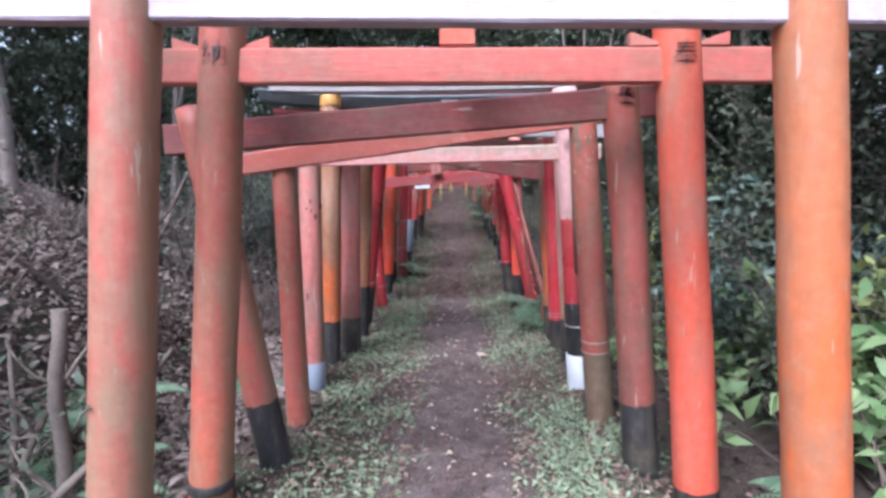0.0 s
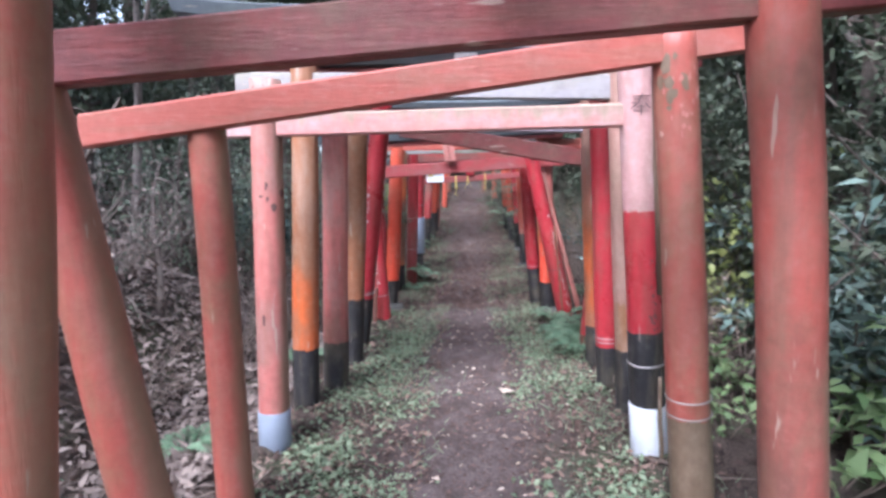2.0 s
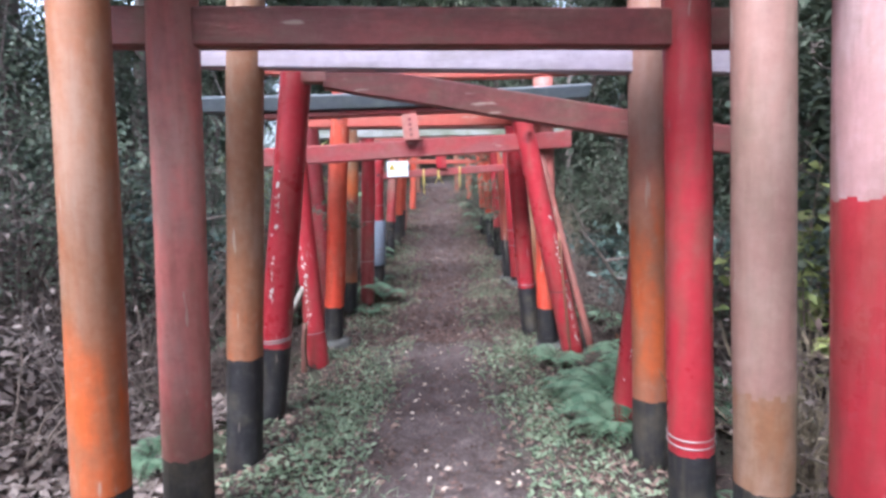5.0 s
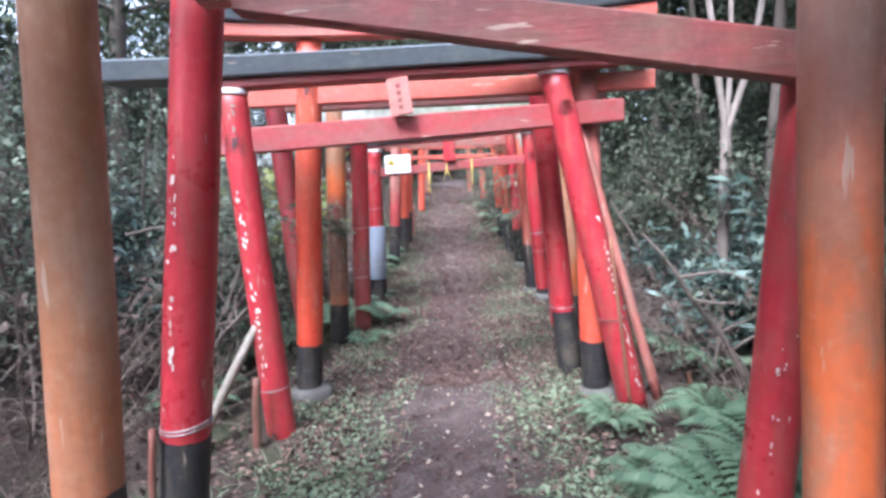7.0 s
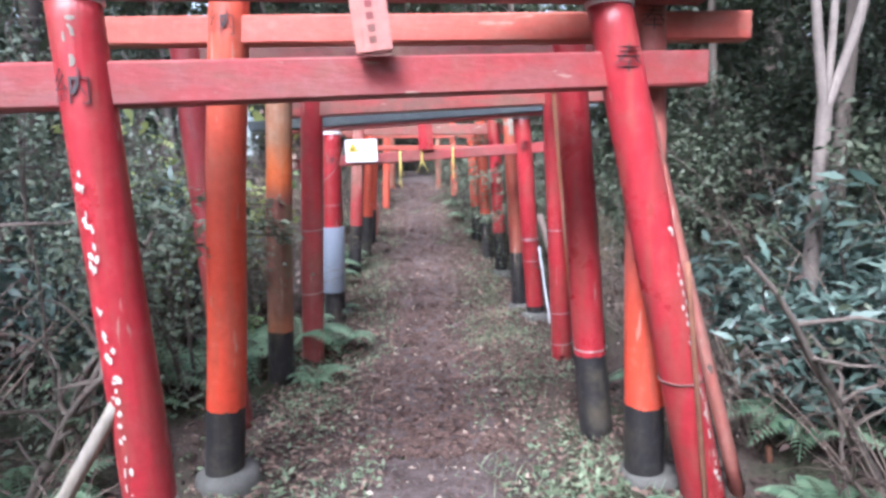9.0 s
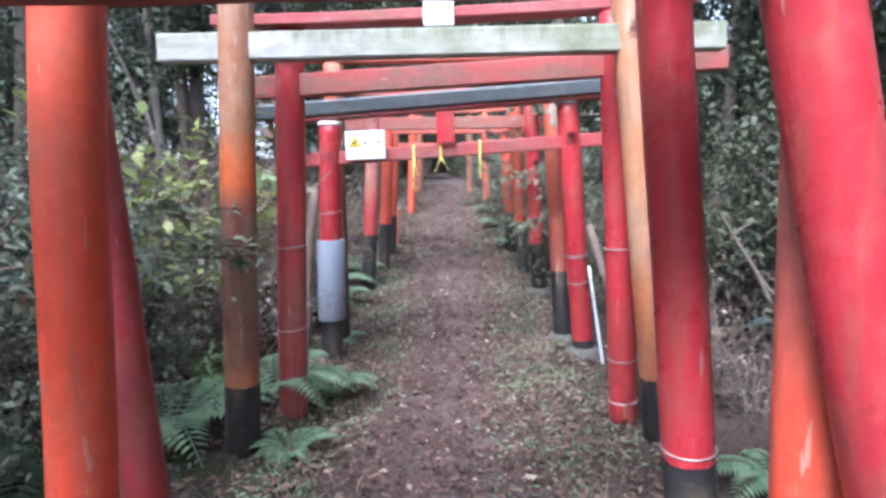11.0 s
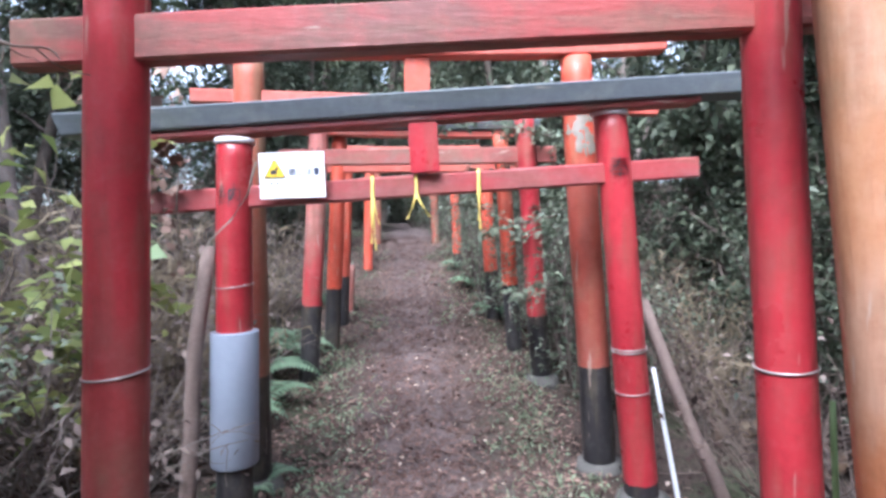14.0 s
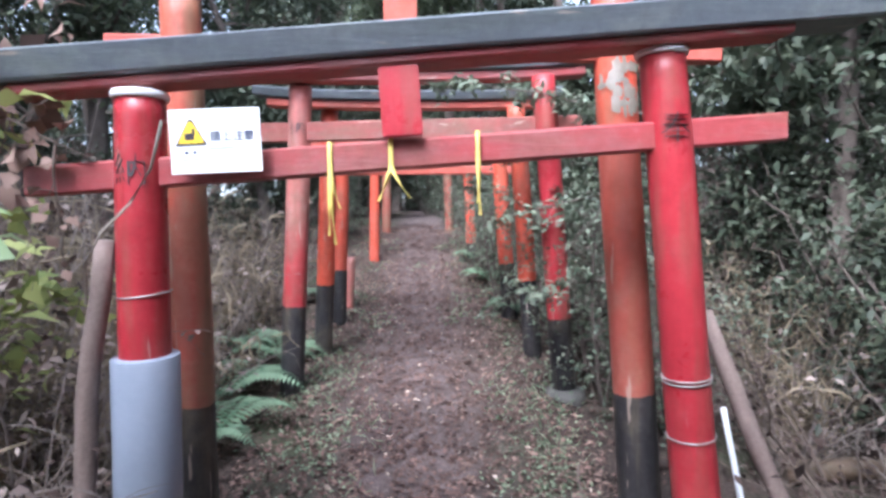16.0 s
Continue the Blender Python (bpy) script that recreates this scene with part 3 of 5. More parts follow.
# gate 4: pink, patched feet
g = Gate(4.3, "faded pink torii gate with white patched feet and rain-streaked beam")
g.post(-1.045, 0.019, 4.3, 0.165, 1.86, [(0.03, WHITE), (9, PINK)], word="納", word_z=1.76)
g.flakes(0.5, 1.7, 6, -1.2, KNOT, 0.017, 0.5, "dark knots in the wood", "knot_marks")
g.ring(-0.16, "foot_sleeve", BLUEGREY, high=0.22, grow=1.05, label="blue-grey plastic sleeve")
g.ring(-0.02)
g.post(1.037, -0.073, 4.305, 0.18, 2.12, [(0.52, BLACK), (1.165, RED), (9, PALEPINK)], word="奉", word_z=1.69, label="post painted pale pink, red and black")
g.ring(-0.2, "foot_sleeve", WHITE, high=0.31, grow=1.07, label="white plastic pipe sleeve")
g.flakes(0.53, 0.92, 26, -1.25, KNOT, 0.007, 0.10, "dark creeper roots on the paint", "creeper_marks")
g.ring(0.345, thick=0.006)
g.ring(0, thick=0.005)
g.beam("tie_beam", (-1.36, 1.56), (1.15, 1.602), 0.115, 0.085, PINKBEAM)

# gate 5: white beams, dark roof
g = Gate(4.88, "brown and orange torii gate with white beams and slate roof")
g.post(-1.033, 0.031, 4.9, 0.168, 2.17, [(0.235, BLACK), (9, (ORANGE, OCHRE, 0.68, 0.84))])
g.ring(2.08, "cap", BRASS, high=0.09, grow=1.04, label="yellow metal cap")
g.post(1.088, -0.057, 4.85, 0.172, 2.17, [(0.25, BLACK), (0.56, OCHRE), (9, PINKBROWN)])
g.ring(2.08, "cap", BRASS, high=0.09, grow=1.04, label="yellow metal cap")
g.beam("tie_beam", (-1.4, 1.86), (1.41, 1.79), 0.15, 0.08, WHITEBEAM)
g.beam("lintel", (-1.45, 2.17), (1.5, 2.2), 0.085, 0.15, WHITEBEAM, rise=0.03)
g.beam("roof", (-1.72, 2.258), (1.62, 2.288), 0.12, 0.22, ROOF, rise=0.09, flare=0.03, drop=0.03, cut=0.03)

# gate 6: red with white plate
g = Gate(5.3, "faded red torii gate with slate roof and small white plate")
g.post(-0.915, 0.029, 5.25, 0.178, 2.04, [(0.18, BLACK), (9, (DULLRED, PINK, 0.22, 0.5))])
g.ring(2, "cap", CAPWHITE, high=0.04, grow=1.08)
g.post(1.07, -0.053, 5.33, 0.172, 2.04, [(0.13, BLACK), (9, RED)])
g.ring(0.17)
g.ring(0.2)
g.ring(2, "cap", CAPWHITE, high=0.04, grow=1.08)
g.beam("tie_beam", (-1.2, 1.675), (1.35, 1.68), 0.135, 0.08, DARKBEAM)
g.beam("lintel", (-1.55, 2.04), (1.6, 2.04), 0.05, 0.15, REDBEAM, rise=0.02)
g.beam("roof", (-1.65, 2.092), (1.7, 2.092), 0.13, 0.24, ROOF, rise=0.08, flare=0.03, drop=0.03, cut=0.03)
g.strut(0.04, 1.99, 2.155, 0.155, 0.02, CAPWHITE, yoff=-0.16, name="plate", label="small blank white plate")

# gate 7: white beam
g = Gate(5.86, "brown and orange torii gate with pinkish white tie beam")
g.post(-0.92, 0.052, 5.9, 0.172, 2.297, [(0.355, BLACK), (9, (BURNT, OCHRE, 0.45, 0.85))])
g.post(1.098, -0.046, 5.84, 0.174, 2.297, [(0.149, BLACK), (9, (ORANGE, PINKBROWN, 0.95, 1.45))])
g.beam("tie_beam", (-1.25, 1.737), (1.4, 1.672), 0.12, 0.08, LILAC)
g.beam("lintel", (-1.5, 2.297), (1.5, 2.297), 0.15, 0.17, SALMONBEAM, rise=0.05)

# gate 8: fallen beam
g = Gate(6.42, "glossy red torii gate with fallen sloping brown beam")
g.post(-0.956, 0.117, 6.5, 0.178, 2.095, [(0.232, BLACK), (9, RED)])
for z in (0.27, 0.285):
    g.ring(z, thick=0.0035)
g.flakes(0.35, 1.3, 30, -1.9, size=0.008, drift=0.10)
g.post(1.144, 0.0782, 6.3, 0.165, 1.545, [(9, RED)], label="leaning glossy red post")
g.flakes(0.0, 0.7, 12, -1.9, size=0.006, drift=0.3)
g.beam("tie_beam", (-0.55, 1.702), (1.6, 1.33), 0.145, 0.085, DARKBEAM, yl=-0.09, yr=-0.2)
g.strut(-0.6, 1.735, 1.925, 0.14, 0.09, PINK, yoff=-0.09, name="beam_end")

# gate 9: skewed, slate roof, plaque
g = Gate(7.7, "skewed glossy red torii gate with slate roof, plaque and propped post")
g.post(-0.911, -0.072, 7.5, 0.157, 1.672, [(9, RED)], word="納", word_z=1.378)
g.flakes(0.1, 1.2, 44, -1.75, size=0.008, drift=0.10)
g.flakes(1.45, 1.6, 7, -1.4, GREYWOOD, 0.010, 0.12)
g.ring(0.05, thick=0.003)
g.ring(1.640, "cap", CAPWHITE, high=0.03, grow=1.05)
g.post(1.136, -0.229, 7.9, 0.17, 1.768, [(9, RED)], word="奉", word_z=1.538, label="strongly leaning cracked red post")
# pale chips that also carry the white highlight streak along this edge
g.flakes(-0.2, 0.95, 50, -1.0, size=0.008, drift=0.08)
g.ring(0.28, thick=0.004, mat=KNOT)
g.ring(1.748, "cap", CAPWHITE, high=0.03, grow=1.05)
g.beam("tie_beam", (-1.27, 1.315), (1.17, 1.476), 0.135, 0.08, REDBEAM, yl=-0.25, yr=0.31)
g.beam("lintel", (-1.24, 1.66), (1.13, 1.79), 0.045, 0.15, REDBEAM, yl=-0.23, yr=0.24)
g.beam("roof", (-1.6, 1.686), (1.27, 1.846), 0.13, 0.24, ROOF, yl=-0.29, yr=0.26, rise=0.015, flare=0.03, drop=0.03, cut=0.03)
pl = g.strut(-0.14, 1.518, 1.72, 0.12, 0.03, PINK, yoff=-0.09, tilt=-7, name="plaque", label="faded red plaque with faint writing")
for k in range(4):
    ink = link("inscription", block(0.024, 0.002, 0.022, DARKRED, 0.0005), pl)
    ink.location = (0.0, -0.016, 0.03 + 0.038 * k)

# gate 10: salmon beams, long orange posts
g = Gate(8.15, "vermilion torii gate with salmon beams and black feet")
g.post(-0.895, 0.062, 8.19, 0.168, 2.06, [(0.095, BLACK), (9, (FIRE, VERMILION, 0.55, 1.15))], word="納", word_z=1.74)
g.post(1.011, -0.0306, 8.1, 0.17, 2.06, [(0.087, BLACK), (9, (FIRE, PINK, 0.5, 0.95))], word="奉", word_z=1.74)
g.beam("tie_beam", (-1.3, 1.67), (1.38, 1.67), 0.115, 0.08, VERMBEAM)
g.beam("lintel", (-1.42, 2.065), (1.4, 2.065), 0.08, 0.15, VERMBEAM, rise=0.05)
g.beam("roof", (-1.52, 2.147), (1.5, 2.147), 0.1, 0.22, ROOF, rise=0.08, flare=0.03, drop=0.03, cut=0.03)

# gate 11: dark, leaning
g = Gate(8.75, "dark red torii gate with slightly leaning posts")
g.post(-1.06, -0.075, 8.8, 0.165, 1.92, [(9, REDDARK)])
g.post(0.914, -0.0894, 8.55, 0.165, 1.87, [(0.185, BLACK), (9, RED)])
g.ring(0.22)
g.beam("tie_beam", (-1.25, 1.71), (1.2, 1.68), 0.09, 0.07, DARKBEAM)

# gate 12: mossy white beam
g = Gate(9.62, "ochre torii gate with mossy white beam and black feet")
g.post(-0.97, 0.034, 9.6, 0.172, 2.07, [(0.067, BLACK), (0.45, (BURNT, MUDOCHRE, 0.1, 0.22)), (0.95, (MUDOCHRE, MUDRED, 0.4, 0.95)), (1.16, (MUDRED, ORANGE, 0.97, 1.1)), (9, (ORANGE, OCHRE, 1.17, 1.4))])
g.ring(2.04, "cap", BRASS, high=0.035, grow=1.05)
g.post(1.205, -0.104, 9.65, 0.185, 2.07, [(0.073, BLACK), (9, (ORANGE, SANDY, 0.2, 0.75))], word="奉", word_z=1.79)
g.beam("tie_beam", (-1.27, 1.68), (1.46, 1.718), 0.13, 0.09, MOSSBEAM)

# gate 13: red, wired
g = Gate(9.98, "glossy red torii gate with wired posts and brown tie beam")
g.post(-0.823, 0.032, 10.03, 0.164, 1.932, [(9, (DULLRED, RED, 0.5, 1.0))], word="納", word_z=1.762)
for z in (0.735, 0.252):
    g.ring(z)
g.post(1.103, -0.050, 9.94, 0.155, 1.982, [(9, RED)], word="奉", word_z=1.782)
for z in (0.718, 0.08, -0.165):
    g.ring(z, thick=0.0032)
g.beam("tie_beam", (-1.03, 1.562), (1.6, 1.672), 0.125, 0.08, WORNBEAM)
g.beam("lintel", (-1.15, 1.917), (1.45, 2.007), 0.06, 0.15, REDBEAM, rise=0.02)
g.strut(0.07, 1.912, 2.052, 0.16, 0.02, CAPWHITE, yoff=-0.1, name="plate", label="small blank white plate")

# gate 14: slate roof, sign, ribbons
g = Gate(11.12, "glossy red torii gate with slate roof and yellow ribbons")
g.post(-0.812, 0.024, 11.1, 0.163, 1.548, [(0.06, BLACK), (9, RED)], word="納", word_z=1.278)
g.ring(0.044, "foot_sleeve", BLUEGREY, high=0.62, grow=1.28, label="blue-grey plastic pipe half")
g.ring(0.875)
g.ring(1.523, "cap", CAPWHITE, high=0.026, grow=1.06)
g.post(1.145, -0.081, 11.16, 0.163, 1.688, [(-0.15, BLACK), (9, RED)], word="奉", word_z=1.398)
for z in (0.512, 0.526, 0.307):
    g.ring(z, thick=0.003)
g.ring(1.663, "cap", CAPWHITE, high=0.026, grow=1.06)
g.beam("tie_beam", (-1.14, 1.206), (1.45, 1.363), 0.1, 0.075, REDBEAM)
g.beam("lintel", (-1.18, 1.536), (1.42, 1.713), 0.035, 0.14, REDBEAM)
g.beam("roof", (-1.5, 1.553), (1.7, 1.758), 0.12, 0.2, ROOF, flare=0.025, drop=0.025, cut=0.03)
g.strut(0.1, 1.383, 1.618, 0.135, 0.03, RED, yoff=-0.055, tilt=-3, name="plaque", label="red wooden plaque")

# gate 15: behind the roofed one
g = Gate(11.6, "salmon-red torii gate with worn post and black feet")
g.post(-0.848, 0.005, 11.6, 0.166, 2.07, [(0.333, BLACK), (9, (REDBROWN, SALMON, 0.8, 1.6))])
g.post(1.087, -0.054, 11.6, 0.178, 2.08, [(0.333, BLACK), (9, (REDBROWN, VERMILION, 0.6, 1.7))])
g.flakes(1.54, 1.74, 34, -1.57, GREYWOOD, 0.024, 0.42, "bare grey wood where the paint peeled")
g.beam("tie_beam", (-1.14, 1.825), (1.44, 1.755), 0.075, 0.07, VERMBEAM)
g.beam("lintel", (-1.24, 2.068), (1.48, 2.085), 0.08, 0.12, VERMBEAM, rise=0.03)
g.strut(0.08, 1.88, 2.075, 0.14, 0.05, VERMILION)

# gate 16
g = Gate(13.2, "pink-red torii gate with tall black feet")
g.post(-0.83, 0.059, 13.3, 0.165, 2.08, [(0.50, BLACK), (9, (RED, PINK, 0.75, 1.2))], word="納", word_z=1.77)
g.post(1.117, -0.0577, 13.1, 0.165, 2.08, [(0.40, BLACK), (9, RED)])
g.beam("tie_beam", (-1.05, 1.685), (1.25, 1.67), 0.135, 0.07, BROWNBEAM)
g.beam("lintel", (-1.3, 2.08), (1.3, 2.07), 0.06, 0.14, REDBEAM, rise=0.03)
g.beam("roof", (-1.4, 2.142), (1.4, 2.132), 0.09, 0.2, ROOF, rise=0.05, flare=0.02, drop=0.02)

# gate 17
g = Gate(13.9, "orange torii gate with black feet and slate roof")
g.post(-0.731, 0.0546, 14.0, 0.145, 2.04, [(0.575, BLACK), (9, VERMILION)])
g.post(1.03, -0.0564, 13.8, 0.145, 2.02, [(0.595, BLACK), (9, VERMILION)])
g.beam("tie_beam", (-0.98, 1.7), (1.2, 1.67), 0.09, 0.07, VERMBEAM)
g.beam("lintel", (-1.1, 2.04), (1.2, 2), 0.06, 0.13, VERMBEAM, rise=0.02)
g.beam("roof", (-1.2, 2.102), (1.3, 2.062), 0.09, 0.2, ROOF, rise=0.04, flare=0.02, drop=0.02)

# gate 18
g = Gate(14.8, "small vermilion torii gate with black feet")
g.post(-0.726, 0.0479, 14.8, 0.138, 1.865, [(0.63, BLACK), (9, VERMILION)])
g.post(0.998, -0.0542, 14.8, 0.15, 1.865, [(0.66, BLACK), (9, VERMILION)])
g.beam("tie_beam", (-0.95, 1.565), (1.15, 1.545), 0.08, 0.06, VERMBEAM)
g.beam("lintel", (-1.05, 1.865), (1.25, 1.865), 0.08, 0.12, VERMBEAM, rise=0.03)

# gates far up the slope
g = Gate(17.5, "distant vermilion torii gate up the slope")
g.post(-0.62, 0.03, 17.5, 0.14, 2.36, [(9, VERMILION)])
g.post(0.85, -0.03, 17.5, 0.14, 2.36, [(0.76, BLACK), (9, VERMILION)])
g.beam("tie_beam", (-0.9, 2.11), (1.1, 2.11), 0.1, 0.07, VERMBEAM)
g.beam("lintel", (-1.0, 2.36), (1.2, 2.36), 0.1, 0.13, VERMBEAM, rise=0.03)
g = Gate(19.6, "distant brown-red torii gate at the top of the slope")
g.post(-0.58, 0.02, 19.6, 0.16, 2.68, [(9, BROWNRED)])
g.post(0.12 + 0.5, -0.02, 19.8, 0.15, 2.68, [(9, BROWNRED)])
g.beam("tie_beam", (-0.85, 2.43), (0.9, 2.43), 0.1, 0.07, BROWNBEAM)
g.beam("lintel", (-1.0, 2.68), (1.0, 2.68), 0.1, 0.13, BROWNBEAM, rise=0.03)


# ---- plants ----
def unit(v):
    return v / (np.linalg.norm(v, axis=-1, keepdims=True) + 1e-9)


def leaf_mesh(at, way, up, length, width, curl=0.25):
    """Leaves as folded, curled blades of four triangles each."""
    n = len(at)
    way = unit(way)
    side = unit(np.cross(way, up))
    nor = np.cross(side, way)
    L, W = length[:, None], width[:, None]
    base, tip = at, at + way * L - nor * (curl * L * 0.6)
    mid = at + way * L * 0.45 + nor * (0.06 * L)
    l = at + way * L * 0.42 + side * W * 0.5 + nor * (0.16 * W)
    r = at + way * L * 0.42 - side * W * 0.5 + nor * (0.16 * W)
    v = np.stack([base, l, tip, r, mid], 1).reshape(-1, 3)
    k = np.arange(n)[:, None] * 5
    f = np.concatenate([k + np.array([[0, 4, 1]]), k + np.array([[1, 4, 2]]), k + np.array([[2, 4, 3]]), k + np.array([[3, 4, 0]])], 1).reshape(-1, 3)
    return v, f


def rand_dirs(n, tilt=0.0):
    d = rng.standard_normal((n, 3))
    d[:, 2] += tilt
    return unit(d)


def stems_mesh(name, lines, mat, sides=6):
    """Many tapered stems in one mesh; a line is (points, first radius, last radius)."""
    V, F, o = [], [], 0
    a = np.linspace(0, 2 * np.pi, sides, endpoint=False)
    for pts, r0, r1 in lines:
        pts = np.asarray(pts, float)
        n = len(pts)
        t = unit(np.gradient(pts, axis=0))
        ref = np.where(np.abs(t[:, 2:3]) > 0.9, np.array([[1.0, 0, 0]]), np.array([[0, 0, 1.0]]))
        u = unit(np.cross(ref, t))
        w = np.cross(t, u)
        r = np.linspace(r0, r1, n)[:, None, None]
        V.append((pts[:, None] + r * (np.cos(a)[None, :, None] * u[:, None] + np.sin(a)[None, :, None] * w[:, None])).reshape(-1, 3))
        i = (np.arange(n - 1)[:, None] * sides + np.arange(sides)[None]).ravel()
        j = (np.arange(n - 1)[:, None] * sides + (np.arange(sides)[None] + 1) % sides).ravel()
        F.append(np.stack([i, j, j + sides, i + sides], -1) + o)
        o += n * sides
    me = mesh_np(name, np.concatenate(V), np.concatenate(F), mat)
    me.polygons.foreach_set("use_smooth", np.ones(len(me.polygons), bool))
    return me


def wander(a, d, length, steps, bend, droop=0.0):
    p, d = np.array(a, float), np.array(d, float)
    out = [p.copy()]
    for _ in range(steps):
        d = d + rng.standard_normal(3) * bend + np.array([0, 0, -droop])
        d /= np.linalg.norm(d)
        p = p + d * length / steps
        out.append(p.copy())
    return np.array(out)


def bush(name, label, category, height, spread_, stems, twigs, leaves, leaf_len, leaf_wide, mat, bark=TWIG, droop=0.0, base_r=0.018, low=0.25, clump=0.10):
    """A shrub: stems fan out from the foot, twigs leave them, leaves sit in clusters along the twigs."""
    th = empty(name, (0, 0, 0), label, category)
    lines, tips = [], []
    for _ in range(stems):
        az = rng.uniform(0, 2 * np.pi)
        d = np.array([math.cos(az) * spread_, math.sin(az) * spread_, height]) / math.hypot(spread_, height)
        ln = height * rng.uniform(0.7, 1.15)
        s = wander((0.05 * math.cos(az), 0.05 * math.sin(az), -0.08), d, ln, 9, 0.10, droop * 0.4)
        lines.append((s, base_r * rng.uniform(0.7, 1.2), base_r * 0.25))
        for _ in range(twigs):
            k = int(rng.integers(max(1, int(low * 9)), 9))
            dd = unit(rand_dirs(1, 0.5)[0] * np.array([1, 1, 0.6]))
            tw = wander(s[k], dd, rng.uniform(0.25, 0.6) * height * 0.5, 6, 0.22, droop)
            lines.append((tw, base_r * 0.32, base_r * 0.1))
            tips.append(tw[2:])
        tips.append(s[6:])
    link("branching", stems_mesh("branching", lines, bark, 5), th)
    if leaves:
        pts = np.concatenate(tips)
        at = pts[rng.integers(0, len(pts), leaves)] + rng.standard_normal((leaves, 3)) * clump * height * 0.35
        at[:, 2] = np.maximum(at[:, 2], 0.03)
        L = leaf_len * rng.uniform(0.6, 1.25, leaves)
        v, f = leaf_mesh(at, rand_dirs(leaves, -0.1) * np.array([1, 1, 0.6]), rand_dirs(leaves, 2.0), L, L * leaf_wide / leaf_len)
        link("foliage", mesh_np("foliage", v, f, mat), th)
    return th


def place(th, x, y, scale=1.0, turn=None, sink=0.02, first=False, z=None):
    zz = float(land(x, y)) - sink if z is None else z
    m = pose(x, y, zz, 0, 0, rnd.uniform(0, 360) if turn is None else turn) @ Matrix.Diagonal((scale, scale, scale * rnd.uniform(0.9, 1.1), 1))
    if first:
        th.matrix_basis = m
        return th
    return copy_thing(th, m)


def scatter(th, spots):
    """The thing at the first spot and copies of it at the others: x, y, scale."""
    for i, s in enumerate(spots):
        if i:
            place(th, *s)
    place(th, *spots[0], first=True)


def strip(n, x0, x1, y0, y1, s0, s1):
    return [(rnd.uniform(x0, x1), y0 + (y1 - y0) * (i + rnd.random()) / n, rnd.uniform(s0, s1)) for i in range(n)]


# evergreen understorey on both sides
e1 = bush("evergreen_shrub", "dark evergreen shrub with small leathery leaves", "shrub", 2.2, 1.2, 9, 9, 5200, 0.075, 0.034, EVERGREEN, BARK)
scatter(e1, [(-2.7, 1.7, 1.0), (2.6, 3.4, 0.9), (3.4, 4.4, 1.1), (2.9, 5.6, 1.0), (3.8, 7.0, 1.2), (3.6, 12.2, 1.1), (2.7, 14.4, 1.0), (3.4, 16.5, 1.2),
             (2.7, 7.6, 0.75), (3.0, 9.8, 0.9), (2.7, 11.4, 0.8), (2.9, 12.6, 0.9), (-3.0, 16.8, 1.0), (-2.2, 18.8, 1.0),
             (2.2, 18.6, 1.0), (1.9, 21, 1.1), (-1.9, 21.5, 1.1)] + strip(12, 4.5, 9, 2, 22, 1.1, 1.9) + strip(10, -10, -4.6, 7, 24, 1.1, 1.9)
        + strip(13, 9, 17, 0, 36, 2.4, 3.6) + strip(13, -17, -9, 0, 36, 2.2, 3.4) + [(rnd.uniform(-8, 8), rnd.uniform(26, 40), rnd.uniform(1.8, 3.2)) for _ in range(12)]
        + [(1.6, 22.5, 0.9), (-1.3, 23.0, 0.9), (0.3, 24.5, 1.1), (-2.6, 20.2, 1.0), (2.9, 19.8, 1.0)])
e2 = bush("laurel_shrub", "glossy blue-green laurel shrub with long leaves", "shrub", 1.75, 1.1, 7, 9, 2400, 0.15, 0.045, BLUELEAF, BARK, low=0.45)
scatter(e2, [(2.2, 8.6, 0.78), (2.7, 8.45, 0.85), (3.45, 8.9, 0.9), (3.1, 6.6, 0.9), (-2.3, 8.9, 0.8), (-2.7, 9.9, 0.9), (2.6, 4.8, 0.9)])
e3 = bush("small_leaf_shrub", "airy shrub with small glossy leaves overhanging the path", "shrub", 2.0, 0.55, 6, 13, 1900, 0.046, 0.025, LITLEAF, BARK, droop=0.06, base_r=0.012)
# left-hand spots brighten that side through the paler leaf colour
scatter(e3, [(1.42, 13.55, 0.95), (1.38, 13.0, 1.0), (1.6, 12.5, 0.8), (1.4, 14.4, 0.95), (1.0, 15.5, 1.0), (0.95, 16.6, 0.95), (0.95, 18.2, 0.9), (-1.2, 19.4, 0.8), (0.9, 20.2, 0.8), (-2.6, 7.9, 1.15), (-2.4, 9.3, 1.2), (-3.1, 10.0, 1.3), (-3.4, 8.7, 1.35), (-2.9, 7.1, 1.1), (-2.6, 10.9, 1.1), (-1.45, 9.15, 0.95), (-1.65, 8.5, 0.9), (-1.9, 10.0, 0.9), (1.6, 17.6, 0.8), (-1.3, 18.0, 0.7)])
e4 = bush("broadleaf_shrub", "pale green broad-leaved shrub beside the gates", "shrub", 0.95, 0.6, 7, 4, 150, 0.17, 0.085, BROADLEAF, TWIG, low=0.4, base_r=0.010, clump=0.16)
scatter(e4, [(1.95, 3.0, 0.95), (1.75, 3.9, 0.8), (2.35, 3.5, 1.1), (2.15, 2.4, 1.0), (2.6, 2.6, 1.2), (1.9, 5.0, 0.55), (1.55, 4.5, 0.4), (-1.35, 10.4, 0.45), (2.2, 4.4, 0.7)])
e5 = bush("yellowing_shrub", "thin shrub with yellowing autumn leaves", "shrub", 1.5, 0.6, 6, 7, 420, 0.105, 0.058, YELLOWLEAF, TWIG, base_r=0.009, low=0.5)
